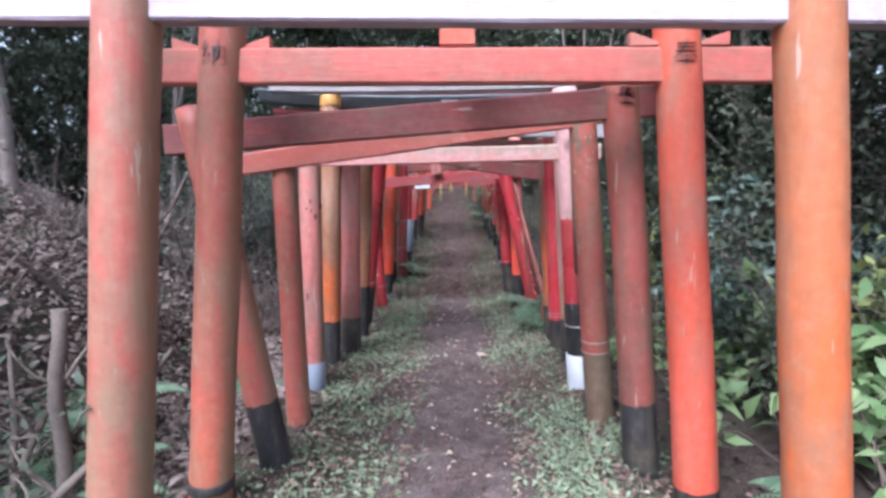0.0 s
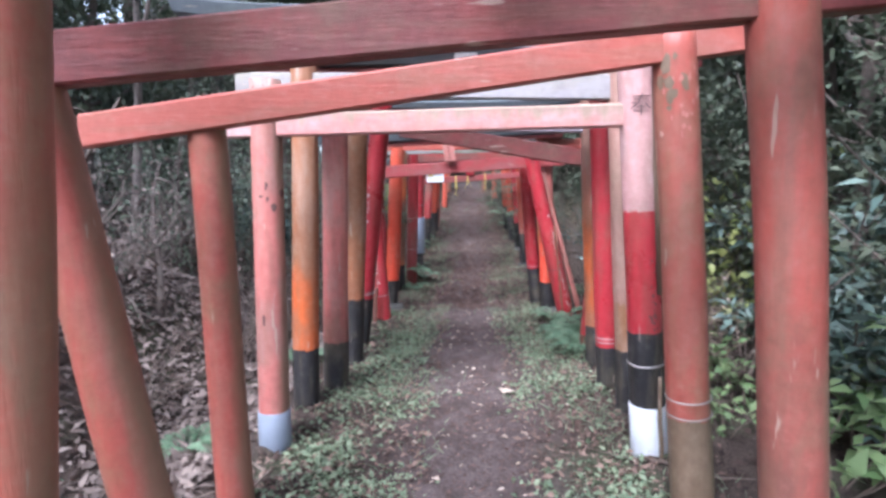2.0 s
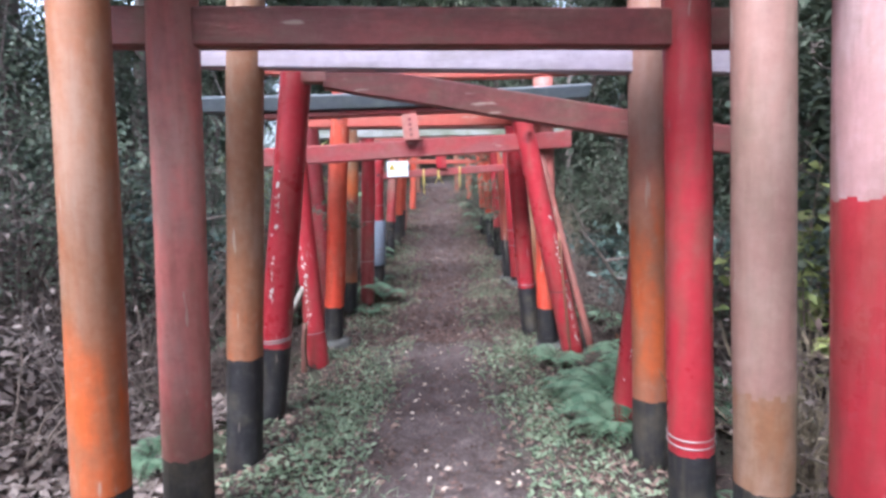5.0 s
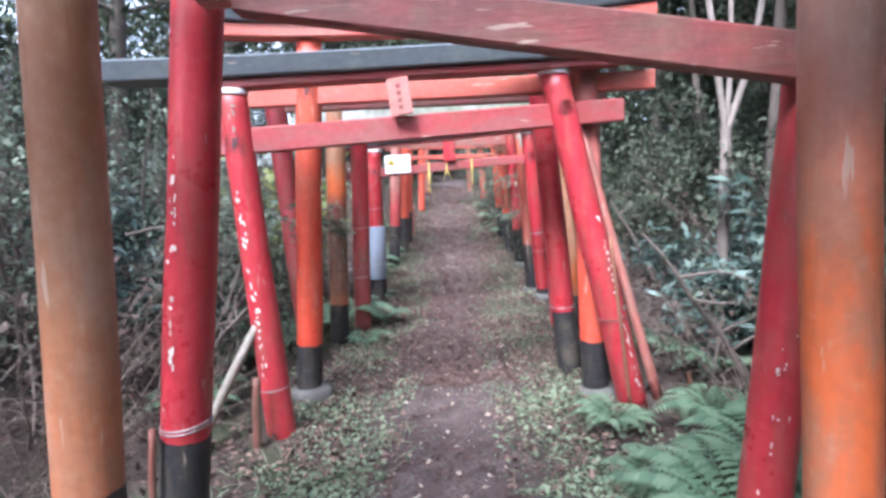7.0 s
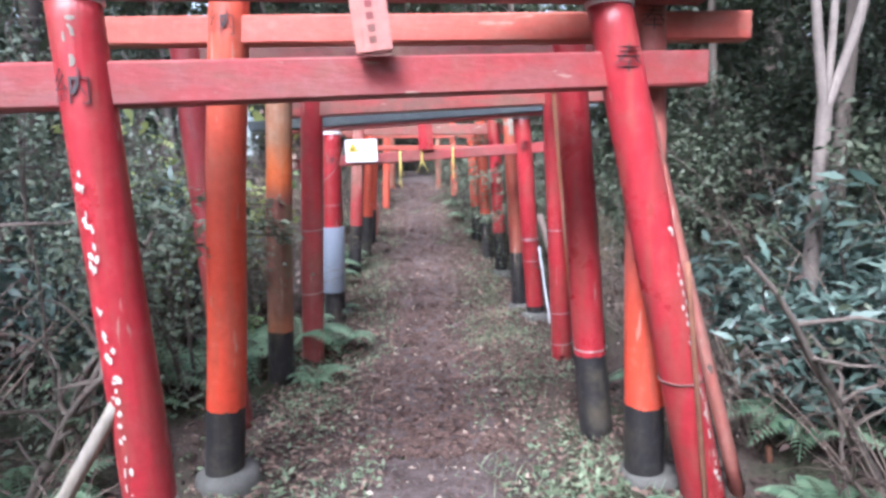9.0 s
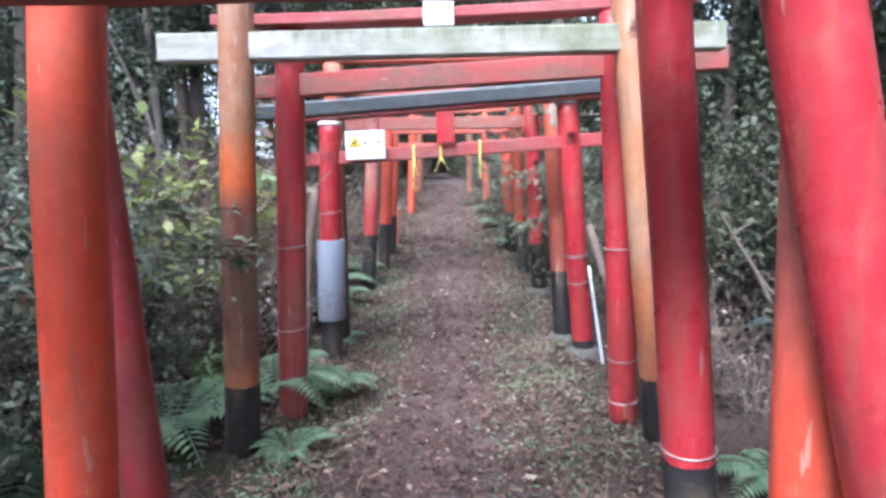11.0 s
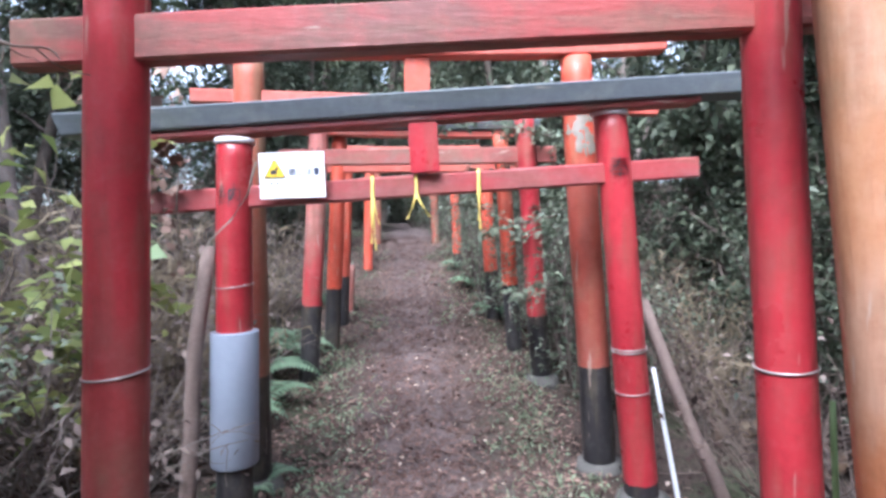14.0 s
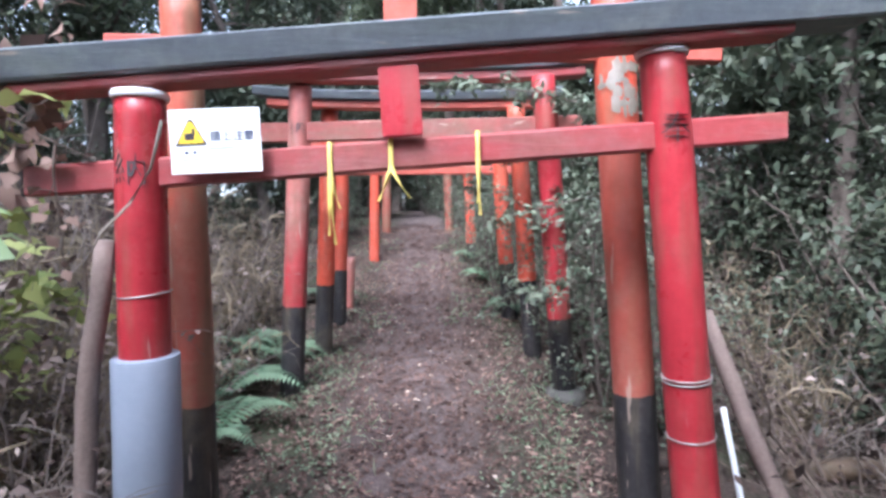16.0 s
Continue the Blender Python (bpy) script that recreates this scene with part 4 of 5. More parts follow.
scatter(e5, [(2.1, 5.9, 0.95), (2.5, 6.3, 1.05), (-1.9, 11.2, 1.15), (-1.9, 10.35, 1.1), (2.4, 3.0, 0.8)])
e6 = bush("bare_thicket", "bare tangled thicket of dry grey-brown twigs", "thicket", 1.3, 0.9, 14, 9, 420, 0.06, 0.028, SHADELITTER, TWIG, droop=0.10, base_r=0.009, low=0.2)
scatter(e6, [(-1.75, 12.0, 1.0), (-2.1, 12.8, 1.1), (-1.7, 13.7, 0.85), (-2.4, 11.4, 1.1), (-1.55, 11.3, 0.8), (-2.2, 14.6, 1.1), (-1.6, 15.6, 0.7), (1.9, 10.4, 0.8),
             (2.1, 11.6, 0.9), (2.3, 12.6, 1.0), (2.0, 13.8, 0.9), (2.0, 5.3, 0.9), (1.8, 7.4, 0.7), (2.5, 7.9, 1.0), (-1.9, 5.6, 0.7),
             (-2.4, 2.2, 0.8), (-1.7, 6.7, 0.7), (-2.1, 7.2, 0.9), (-1.6, 7.6, 0.6), (-2.9, 7.6, 1.1), (-2.2, 8.1, 0.9), (-1.9, 4.3, 0.6), (1.75, 8.4, 0.7), (2.2, 6.9, 0.9), (1.9, 6.2, 0.7), (3.0, 7.6, 1.1), (1.8, 10.9, 0.6), (2.0, 9.0, 0.8), (2.9, 10.4, 1.1), (-1.8, 17.0, 0.8), (1.9, 19.5, 0.8)] + strip(8, -5, -2.6, 11, 18, 1.0, 1.5) + strip(6, 2.6, 5, 10, 18, 0.9, 1.4))

e8 = bush("dry_brushwood", "pale dry brushwood of thin leafless stems", "brushwood", 1.5, 0.7, 16, 8, 260, 0.07, 0.035, SLOPELITTER, PALEBARK, droop=0.09, base_r=0.008, low=0.2)
scatter(e8, [(-1.5, 11.2, 0.9), (-1.7, 12.2, 1.0), (-1.45, 12.9, 0.8), (-2.0, 11.7, 1.1), (-2.2, 13.3, 1.1), (-1.6, 14.2, 0.9), (-2.4, 12.6, 1.2), (-1.35, 11.7, 0.7), (-1.8, 10.7, 0.9), (-2.3, 4.4, 0.6), (-2.6, 5.4, 0.7), (-2.0, 6.3, 0.6), (-3.2, 4.8, 0.7), (-3.0, 6.6, 0.8), (2.0, 12.0, 0.7), (2.2, 11.0, 0.7), (1.9, 10.0, 0.6), (1.75, 5.7, 0.6), (-1.5, 15.2, 0.8)])

e7 = bush("gnarled_bush", "dark gnarled bush with twisted bare limbs", "bush", 1.35, 0.7, 4, 7, 260, 0.06, 0.026, EVERGREEN, BARK, droop=0.03, base_r=0.034, low=0.3)
scatter(e7, [(-1.75, 7.95, 1.0), (-1.75, 1.95, 0.95), (-2.4, 3.9, 1.0), (-2.3, 5.3, 1.1), (2.3, 9.7, 1.0), (2.1, 7.9, 1.0), (-2.2, 10.6, 1.0), (2.5, 11.2, 0.9), (2.7, 13.4, 1.2), (-2.0, 16.2, 1.0)])


def overhang(start, way, length, leaves, label):
    """One long low branch with leafy side twigs."""
    th = empty("overhanging_branch", start, label, "branch")
    main = wander((0, 0, 0), way, length, 10, 0.07, 0.01)
    lines, pts = [(main, 0.011, 0.003)], [main[4:]]
    for _ in range(9):
        tw = wander(main[int(rng.integers(3, 11))], unit(rand_dirs(1, 0.1)[0] * np.array([1, 1, 0.4]) + 0.4 * np.array(way)), rng.uniform(0.15, 0.35), 5, 0.2)
        lines.append((tw, 0.004, 0.0015))
        pts.append(tw[1:])
    tagged(link("branching", stems_mesh("branching", lines, BARK, 5), th, start), kind="stuff")
    pts = np.concatenate(pts)
    at = pts[rng.integers(0, len(pts), leaves)] + rng.standard_normal((leaves, 3)) * 0.02
    L = 0.075 * rng.uniform(0.6, 1.25, leaves)
    v, f = leaf_mesh(at, rand_dirs(leaves, -0.1) * np.array([1, 1, 0.5]) + 0.5 * np.array(way), rand_dirs(leaves, 2.5), L, L * 0.4)
    link("foliage", mesh_np("foliage", v, f, LITLEAF), th, start)


overhang((-2.0, 8.95, 0.72), unit(np.array([1.0, 0.28, 0.22])), 1.25, 230, "leafy low branch reaching across the gate post")
overhang((-2.1, 9.25, 0.95), unit(np.array([1.0, 0.15, 0.05])), 1.15, 200, "leafy low branch reaching across the gate post")
overhang((-1.9, 7.9, 0.9), unit(np.array([1.0, 0.1, 0.12])), 0.9, 160, "leafy low branch reaching towards the path")
overhang((1.7, 12.9, 1.78), unit(np.array([-1.0, -0.05, -0.05])), 1.35, 420, "leafy branch hanging over the path")
overhang((1.6, 12.95, 1.30), unit(np.array([-1.0, 0.0, -0.08])), 0.95, 300, "leafy branch hanging beside the red post")
overhang((1.55, 12.85, 0.72), unit(np.array([-1.0, -0.05, -0.02])), 0.85, 260, "leafy low branch beside the red post")
overhang((1.75, 13.5, 1.55), unit(np.array([-1.0, -0.1, 0.15])), 1.25, 260, "leafy branch hanging over the path")
overhang((1.6, 14.3, 1.3), unit(np.array([-1.0, -0.15, 0.12])), 1.1, 240, "leafy branch hanging over the path")


def reeds(name, n, height):
    th = empty(name, (0, 0, 0), "tuft of tall dry straw-coloured reeds", "reeds")
    lines = []
    for _ in range(n):
        az, r = rng.uniform(0, 6.283), rng.uniform(0, 0.28)
        a = (r * math.cos(az), r * math.sin(az), -0.03)
        d = unit(np.array([rng.normal(0, 0.28), rng.normal(0, 0.28), 1.0]))
        lines.append((wander(a, d, height * rng.uniform(0.5, 1.1), 7, 0.07, 0.07), 0.0045, 0.0015))
    tagged(link("stalk_tuft", stems_mesh("stalk_tuft", lines, REED, 4), th), kind="stuff")
    m = 260
    pts = np.concatenate([l[0][1:] for l in lines])
    at = pts[rng.integers(0, len(pts), m)]
    L = rng.uniform(0.12, 0.32, m)
    v, f = leaf_mesh(at, rand_dirs(m, 0.3), rand_dirs(m, 1.0), L, L * 0.05, 0.6)
    tagged(link("blade_tuft", mesh_np("blade_tuft", v, f, REED), th), kind="stuff")
    return th


scatter(reeds("dry_reeds", 70, 1.25), [(-1.6, 12.4, 1.0), (-1.9, 13.2, 1.05), (-1.5, 13.0, 0.8), (-2.4, 12.2, 1.1), (-2.0, 14.1, 1.1), (-2.6, 13.6, 1.2), (-1.6, 14.7, 0.9), (-2.1, 15.6, 1.0),
                                       (-1.75, 11.7, 0.9), (2.2, 12.2, 0.7), (2.5, 13.2, 0.8), (1.75, 5.6, 0.7), (2.2, 14.4, 0.8)])


def fern(name, fronds, length):
    """A fern: arching fronds, each a stalk with two rows of leaflets."""
    th = empty(name, (0, 0, 0), "green fern with arching feathery fronds", "fern")
    for k in range(fronds):
        az = 6.283 * k / fronds + rng.uniform(-0.3, 0.3)
        ln = length * rng.uniform(0.75, 1.15)
        n = 22
        t = np.linspace(0, 1, n)
        out, upz = ln * (0.80 * t), ln * (1.0 * t - 0.85 * t ** 2.2)
        swing = rng.uniform(-0.25, 0.25) * t ** 2 * ln
        P = np.stack([out * math.cos(az) - swing * math.sin(az), out * math.sin(az) + swing * math.cos(az), upz + 0.01], -1)
        T = unit(np.gradient(P, axis=0))
        S = unit(np.cross(T, np.array([[0, 0, 1.0]])))
        prof = np.sin(np.pi * np.clip(t * 0.86 + 0.14, 0, 1)) ** 0.8 * 0.20 * ln
        at = np.concatenate([P[3:], P[3:]])
        way = np.concatenate([S[3:] + 0.35 * T[3:], -S[3:] + 0.35 * T[3:]])
        way[:, 2] -= 0.15
        L = np.concatenate([prof[3:], prof[3:]])
        v, f = leaf_mesh(at, way, np.tile([[0, 0, 1.0]], (len(at), 1)), L, L * 0.30 + 0.004, 0.2)
        r = 0.0035
        st = [P[:, :] + r * np.array([c]) for c in ([1, 0, 0], [-0.5, 0.87, 0], [-0.5, -0.87, 0])]
        sv = np.concatenate(st)
        i = np.arange(n - 1)
        sf = np.concatenate([np.stack([i + a * n, i + 1 + a * n, i + 1 + b * n], -1) for a, b in ((0, 1), (1, 2), (2, 0))] +
                            [np.stack([i + a * n, i + 1 + b * n, i + b * n], -1) for a, b in ((0, 1), (1, 2), (2, 0))])
        me = mesh_np("frond", np.concatenate([v, sv]), np.concatenate([f, sf + len(v)]), FERNLEAF)
        link("frond", me, th)
    return th


scatter(fern("fern", 9, 0.62), [(1.17, 6.5, 1.05), (1.05, 6.2, 0.75), (1.5, 6.9, 1.0), (1.75, 6.35, 1.0), (0.98, 6.85, 0.6), (1.55, 7.55, 0.8), (-1.0, 10.25, 1.1), (-1.45, 9.75, 1.35), (-1.75, 9.3, 1.3), 
                               (-0.66, 10.45, 0.6), (-0.72, 9.55, 0.5), (-1.3, 13.2, 1.15), (-1.15, 12.5, 1.0), (-1.05, 13.9, 0.9), (-1.5, 14.1, 1.0), (-1.75, 8.9, 0.9), (-1.6, 7.9, 0.8), (1.05, 14.9, 0.7), (0.95, 16.2, 0.8),
                               (0.85, 17.4, 0.8), (-1.0, 15.6, 0.8), (1.6, 9.1, 0.8), (1.95, 8.3, 0.9), (-0.85, 11.55, 0.5), (1.3, 5.2, 0.5), (0.98, 7.5, 0.55), (-1.35, 5.9, 0.6), (-1.5, 4.2, 0.5), (-1.7, 2.4, 1.0), (-1.95, 3.0, 1.0), (-1.5, 1.9, 0.8), (-2.3, 2.0, 1.1), (1.6, 2.1, 0.9)])


# ---- trees ----
def tree(name, label, height, r, limbs, leaves, bare, bark, leaf_mat, leaf_len=0.16, fork=False):
    th = empty(name, (0, 0, 0), label, "tree")
    trunk = wander((0, 0, -0.2), (rng.normal(0, 0.04), rng.normal(0, 0.04), 1), height, 14, 0.035)
    lines = [(trunk[:2] * np.array([1, 1, 1]), r * 1.35, r), (trunk[1:], r, r * 0.25)]
    if fork:
        lines.append((wander(trunk[4], unit(np.array([0.5, 0.2, 1.0])), height * 0.5, 9, 0.08), r * 0.7, r * 0.2))
    link("trunk", stems_mesh("trunk", lines, bark, 10), th)
    tips, arms = [], []
    for _ in range(limbs):
        k = int(rng.integers(int(bare * 14), 14))
        az = rng.uniform(0, 6.283)
        ln = height * 0.22 * rng.uniform(0.6, 1.2) * (1.2 - k / 18)
        a = wander(trunk[k], unit(np.array([math.cos(az), math.sin(az), 0.35])), ln, 7, 0.15, 0.02)
        arms.append((a, r * 0.3, r * 0.06))
        for _ in range(3):
            b = wander(a[int(rng.integers(2, 7))], rand_dirs(1, 0.2)[0], ln * 0.45, 4, 0.2)
            arms.append((b, r * 0.1, r * 0.03))
            tips.append(b[1:])
        tips.append(a[3:])
    tagged(link("branching", stems_mesh("branching", arms, bark, 5), th), kind="stuff")
    pts = np.concatenate(tips)
    at = pts[rng.integers(0, len(pts), leaves)] + rng.standard_normal((leaves, 3)) * height * 0.022
    L = leaf_len * rng.uniform(0.6, 1.3, leaves)
    v, f = leaf_mesh(at, rand_dirs(leaves, -0.3), rand_dirs(leaves, 1.2), L, L * 0.42)
    link("crown", mesh_np("crown", v, f, leaf_mat), th)
    return th


t1 = tree("cedar_tree", "tall straight dark cedar with bare lower trunk", 13, 0.16, 26, 7000, 0.32, BARK, CANOPY, 0.22)
scatter(t1, [(-4.2, 24, 1), (-2.6, 26.5, 1.1), (-0.9, 29, 1.0), (0.9, 27, 1.1), (2.4, 25, 1), (3.8, 28, 1.2), (-5.8, 20, 1), (-6.5, 15.5, 1.1), (5.2, 21, 1), (6.2, 16, 1.1), (-4.6, 17.6, 0.9),
             (-6.0, 11.0, 1.0), (-7.5, 6.5, 1.1), (-5.6, 4.2, 1.0), (7.0, 11, 1.0), (6.4, 6.0, 1.1), (-8.5, 2.0, 1.1), (7.5, 1.5, 1.0), (-0.2, 33, 1.3), (1.9, 35, 1.2), (-2.2, 36, 1.3), (-3.6, 31, 1.1)] +
        strip(9, -16, -9, 4, 34, 0.9, 1.4) + strip(9, 9, 16, 2, 34, 0.9, 1.4) + [(rnd.uniform(-9, 9), rnd.uniform(38, 50), rnd.uniform(1.1, 1.6)) for _ in range(10)])
t2 = tree("broadleaf_tree", "evergreen broadleaf tree with low leafy limbs", 6.5, 0.085, 22, 9000, 0.16, BARK, EVERGREEN, 0.12)
# first four spots are added to keep sky light off the right side
scatter(t2, [(3.9, -0.4, 0.9), (4.2, 2.2, 0.9), (4.3, 6.6, 0.9), (4.4, 10.4, 0.9), (2.6, 16.4, 1.1), (-2.3, 18.2, 1.1), (2.2, 19.6, 1.1), (-2.0, 21.2, 1.1), (1.9, 22.4, 1.0), (2.9, 13.0, 1.0), (4.4, 3.3, 1), (4.6, 8.0, 1.0), (4.3, 12.9, 0.9), (3.6, 18.6, 0.9), (-5.6, 9.6, 1.0), (-3.7, 19.5, 0.9), (1.9, 23.5, 0.8), (-1.9, 24.0, 0.8), (0.3, 26, 0.75),
             (5.6, 5.5, 1.1), (-5.0, 0.6, 0.9), (6.6, 13.8, 1.1), (-6.8, 8.2, 1.0), (4.9, 16.2, 0.9), (-5.6, 17.2, 1.1), (3.2, 21.6, 0.9), (-3.2, 22.2, 0.9)] + [(rnd.uniform(-7, 7), rnd.uniform(27, 36), rnd.uniform(0.8, 1.3)) for _ in range(9)])
# trunks stand at right; the unseen high crowns are added to block sun
t4 = tree("tall_evergreen_tree", "slender evergreen, its unseen high crown added to shade the right side", 7.5, 0.055, 22, 8000, 0.52, BARK, EVERGREEN, 0.13)
scatter(t4, [(2.9, -1.5, 1.0), (3.1, 1.0, 1.0), (3.2, 3.0, 1.0), (2.7, 5.2, 1.0), (3.0, 7.2, 1.0), (2.9, 9.5, 1.0), (3.2, 11.8, 1.0), (4.6, 4.2, 1.1), (4.7, 8.4, 1.1), (2.8, 13.8, 0.9)])
t3 = tree("pale_tree", "thin forked tree with smooth pale bark", 5.5, 0.065, 9, 900, 0.45, PALEBARK, EVERGREEN, 0.10, fork=True)
scatter(t3, [(3.3, 5.0, 1), (-3.3, 3.6, 0.8), (-2.9, 13.0, 0.8), (2.9, 15.6, 0.9), (-4.0, 5.2, 1.0), (-3.5, 7.2, 0.8)])


def forked_tree(x, y, fork_z):
    """A smooth pale stem that parts into three upright limbs."""
    base = Vector((x, y, float(land(x, y)) - 0.1))
    th = empty("forked_tree", base, "slender pale-barked tree forking at head height", "tree")
    h = fork_z - base.z
    stem = np.array([(0.05 * math.sin(2.2 * k), 0.04 * math.cos(1.7 * k), h * k) for k in np.linspace(0, 1, 7)])
    link("trunk", stems_mesh("trunk", [(stem, 0.042, 0.036)], PALEBARK, 10), th, base)
    for dx, dy, r in ((-0.42, 0.05, 0.024), (0.02, 0.12, 0.020), (0.55, -0.04, 0.026)):
        limb = np.array([tuple(stem[-1] + np.array((dx * k ** 0.8 + 0.03 * math.sin(7 * k), dy * k, 3.2 * k - 0.05))) for k in np.linspace(0, 1, 10)])
        link("limb", stems_mesh("limb", [(limb, r, 0.4 * r)], PALEBARK, 8), th, base)


forked_tree(1.95, 8.42, 1.45)

# ---- loose ground cover ----
def cover(name, label, category, n, pick, length, ratio, mat, flat=1.0, lift=0.006, tilt=0.0):
    x, y = pick(n)
    at = np.stack([x, y, land(x, y) + lift], -1)
    way = rand_dirs(n)
    way[:, 2] = way[:, 2] * (1 - flat) + tilt * rng.uniform(0.2, 1, n)
    up = rand_dirs(n, 3.0 * flat + 0.2)
    L = length * rng.uniform(0.5, 1.4, n)
    v, f = leaf_mesh(at, way, up, L, L * ratio, 0.25)
    return tagged(new(name, mesh_np(name, v, f, mat)), label, category, kind="stuff")


def verge(n, y0=1.0, y1=20.0):
    s = rng.choice([-1, 1], n)
    return 0.07 + s * np.clip(np.abs(rng.normal(0.72, 0.26, n)), 0.3, 1.7), rng.uniform(y0, y1, n)


def path_strip(n):
    return 0.07 + rng.normal(0, 0.42, n), rng.uniform(0.6, 20, n)


def wide(n):
    x = rng.uniform(0.9, 5.5, n) * rng.choice([-1, 1], n)
    return x, rng.uniform(-0.5, 21, n)


cover("leaf_litter", "dry brown fallen leaves on the forest floor", "leaf litter", 34000, wide, 0.062, 0.45, SHADELITTER, 0.8)
# pale litter only on the left slope, brightening it by leaf colour
cover("slope_litter", "dry greyish-brown leaves and twigs on the slope", "leaf litter", 26000, lambda n: (-1.25 - 5.0 * rng.random(n) ** 1.4, rng.uniform(1.2, 6.7, n)), 0.075, 0.42, SLOPELITTER, 0.65, 0.02)
cover("verge_litter", "small brown fallen leaves along the path edges", "leaf litter", 24000, verge, 0.045, 0.45, LITTER, 0.8, 0.014)
cover("path_litter", "trodden leaf crumbs on the earth path", "leaf litter", 20000, path_strip, 0.026, 0.5, RUSSET, 0.9, 0.006)
cover("russet_litter", "russet leaf litter trodden into the far path", "leaf litter", 26000, lambda n: (0.07 + rng.normal(0, 0.55, n), 8.5 + 12 * rng.random(n) ** 1.2), 0.042, 0.45, RUSSET, 0.85, 0.01)
cover("pale_leaves", "scattered pale fallen leaves on the path", "fallen leaves", 900, lambda n: (0.07 + rng.normal(0, 0.5, n), rng.uniform(1, 17, n)), 0.042, 0.5, PALELITTER, 0.9, 0.01)


def weeds(n, y0, y1, wide_=0.16):
    """Weeds gather in patches along both verges."""
    m = 130
    cy = rng.uniform(y0, y1, m)
    cx = 0.07 + rng.choice([-1, 1], m) * rng.normal(0.70, wide_, m)
    k = rng.integers(0, m, n)
    return cx[k] + rng.normal(0, 0.09, n), cy[k] + rng.normal(0, 0.16, n)


cover("verge_weeds", "low green weeds along both edges of the path", "weeds", 11000, lambda n: weeds(n, 1.6, 8.2), 0.04, 0.5, WEEDLEAF, 0.6, 0.016, 0.35)
cover("sparse_weeds", "thin green weeds among the fallen leaves", "weeds", 5200, lambda n: weeds(n, 7.6, 19.0, 0.22), 0.034, 0.5, WEEDLEAF, 0.6, 0.016, 0.35)
cover("grass_blades", "thin grass blades on the verges", "grass", 5000, lambda n: weeds(n, 1.5, 14.0, 0.2), 0.085, 0.05, WEEDLEAF, 0.25, 0.0, 0.9)


def twigs_on_floor(n):
    lines = []
    for _ in range(n):
        x, y = rnd.uniform(0.9, 4.5) * rnd.choice((-1, 1)), rnd.uniform(0, 19)
        p = wander((x, y, 0), (rnd.uniform(-1, 1), rnd.uniform(-1, 1), 0.05), rnd.uniform(0.2, 0.9), 6, 0.18)
        p[:, 2] = land(p[:, 0], p[:, 1]) + 0.012 + np.abs(rng.normal(0, 0.02))
        lines.append((p, rnd.uniform(0.004, 0.011), 0.002))
    return tagged(new("fallen_twigs", stems_mesh("fallen_twigs", lines, TWIG, 5)), "fallen dry twigs lying on the leaf litter", "twigs", kind="stuff")


twigs_on_floor(260)


def big_leaf(x, y, size, turn):
    v, f = leaf_mesh(np.array([[0, 0, 0.02], [0.01, 0.01, 0.015]]), np.array([[1, 0.2, 0.1], [0.2, 1, 0.25]]), np.array([[0, 0, 1.0], [0.3, 0, 1]]), np.array([size, size * 0.8]), np.array([size * 0.7, size * 0.5]), 0.3)
    ob = new("dead_leaf", mesh_np("dead_leaf", v, f, PALELITTER))
    ob.matrix_basis = pose(x, y, float(land(x, y)) + 0.005, 0, 0, turn)
    tagged(ob, "large pale dead leaf lying on the path", "leaf")


for spot in ((0.30, 5.3, 0.13, 20), (0.50, 9.3, 0.07, 80), (0.0, 5.3, 0.05, 200), (-0.1, 4.0, 0.06, 130)):
    big_leaf(*spot)

# ---- props, sign and ribbons ----
def rod(name, a, b, r, mat, label, category, bend=0.01, sides=9, parent=None):
    a, b = Vector(a), Vector(b)
    pts = [a.lerp(b, k / 8) + Vector((bend * math.sin(k), bend * math.cos(1.7 * k), 0)) for k in range(9)]
    me = tube(name, np.array(pts) - np.array(a), np.linspace(r, r * 0.85, 9), mat, sides)
    ob = new(name, me)
    ob.location = a
    return tagged(ob, label, category)


def g_at(x, y, d=-0.04):
    return (x, y, float(land(x, y)) + d)


rod("prop_log", g_at(1.52, 10.93), (1.21, 11.26, 0.74), 0.036, LOGBARK, "bark-covered log propping the red gate post", "log", 0.008)
rod("white_pipe", g_at(1.255, 10.88), (1.165, 11.02, 0.45), 0.012, WHITE, "thin white plastic pipe leaning on the gate post", "pipe", 0.0)
rod("prop_log", g_at(-1.02, 10.98), (-0.90, 11.05, 1.06), 0.038, LOGBARK, "grey-brown log leaning against the red gate post", "log", 0.010)
rod("grey_plank", g_at(-1.34, 7.3), (-0.95, 7.46, 0.46), 0.03, GREYWOOD, "grey weathered stake leaning on the red post", "stake", 0.003, 6)
rod("short_stake", g_at(-0.97, 7.3), (-0.95, 7.32, 0.16), 0.024, MUDRED, "short reddish stake beside the gate post", "stake", 0.002, 7)
rod("thin_stake", g_at(-1.03, 6.38), (-1.0, 6.39, 0.30), 0.014, MUDRED, "thin brown stake wired to the gate post", "stake", 0.002, 7)
rod("thin_stake", g_at(1.07, 4.17), (1.045, 4.175, 0.30), 0.013, WOOD, "thin brown stake wired to the gate post", "stake", 0.003, 7)
rod("prop_plank", g_at(1.39, 7.95), (0.90, 7.99, 1.47), 0.034, PINKREDDISH, "long pale red plank propping the leaning post", "plank", 0.002, 5)
rod("iron_rod", g_at(1.16, 7.80), (1.043, 7.82, 0.775), 0.013, RUST, "rusty threaded iron rod beside the leaning post", "rod", 0.0, 8)
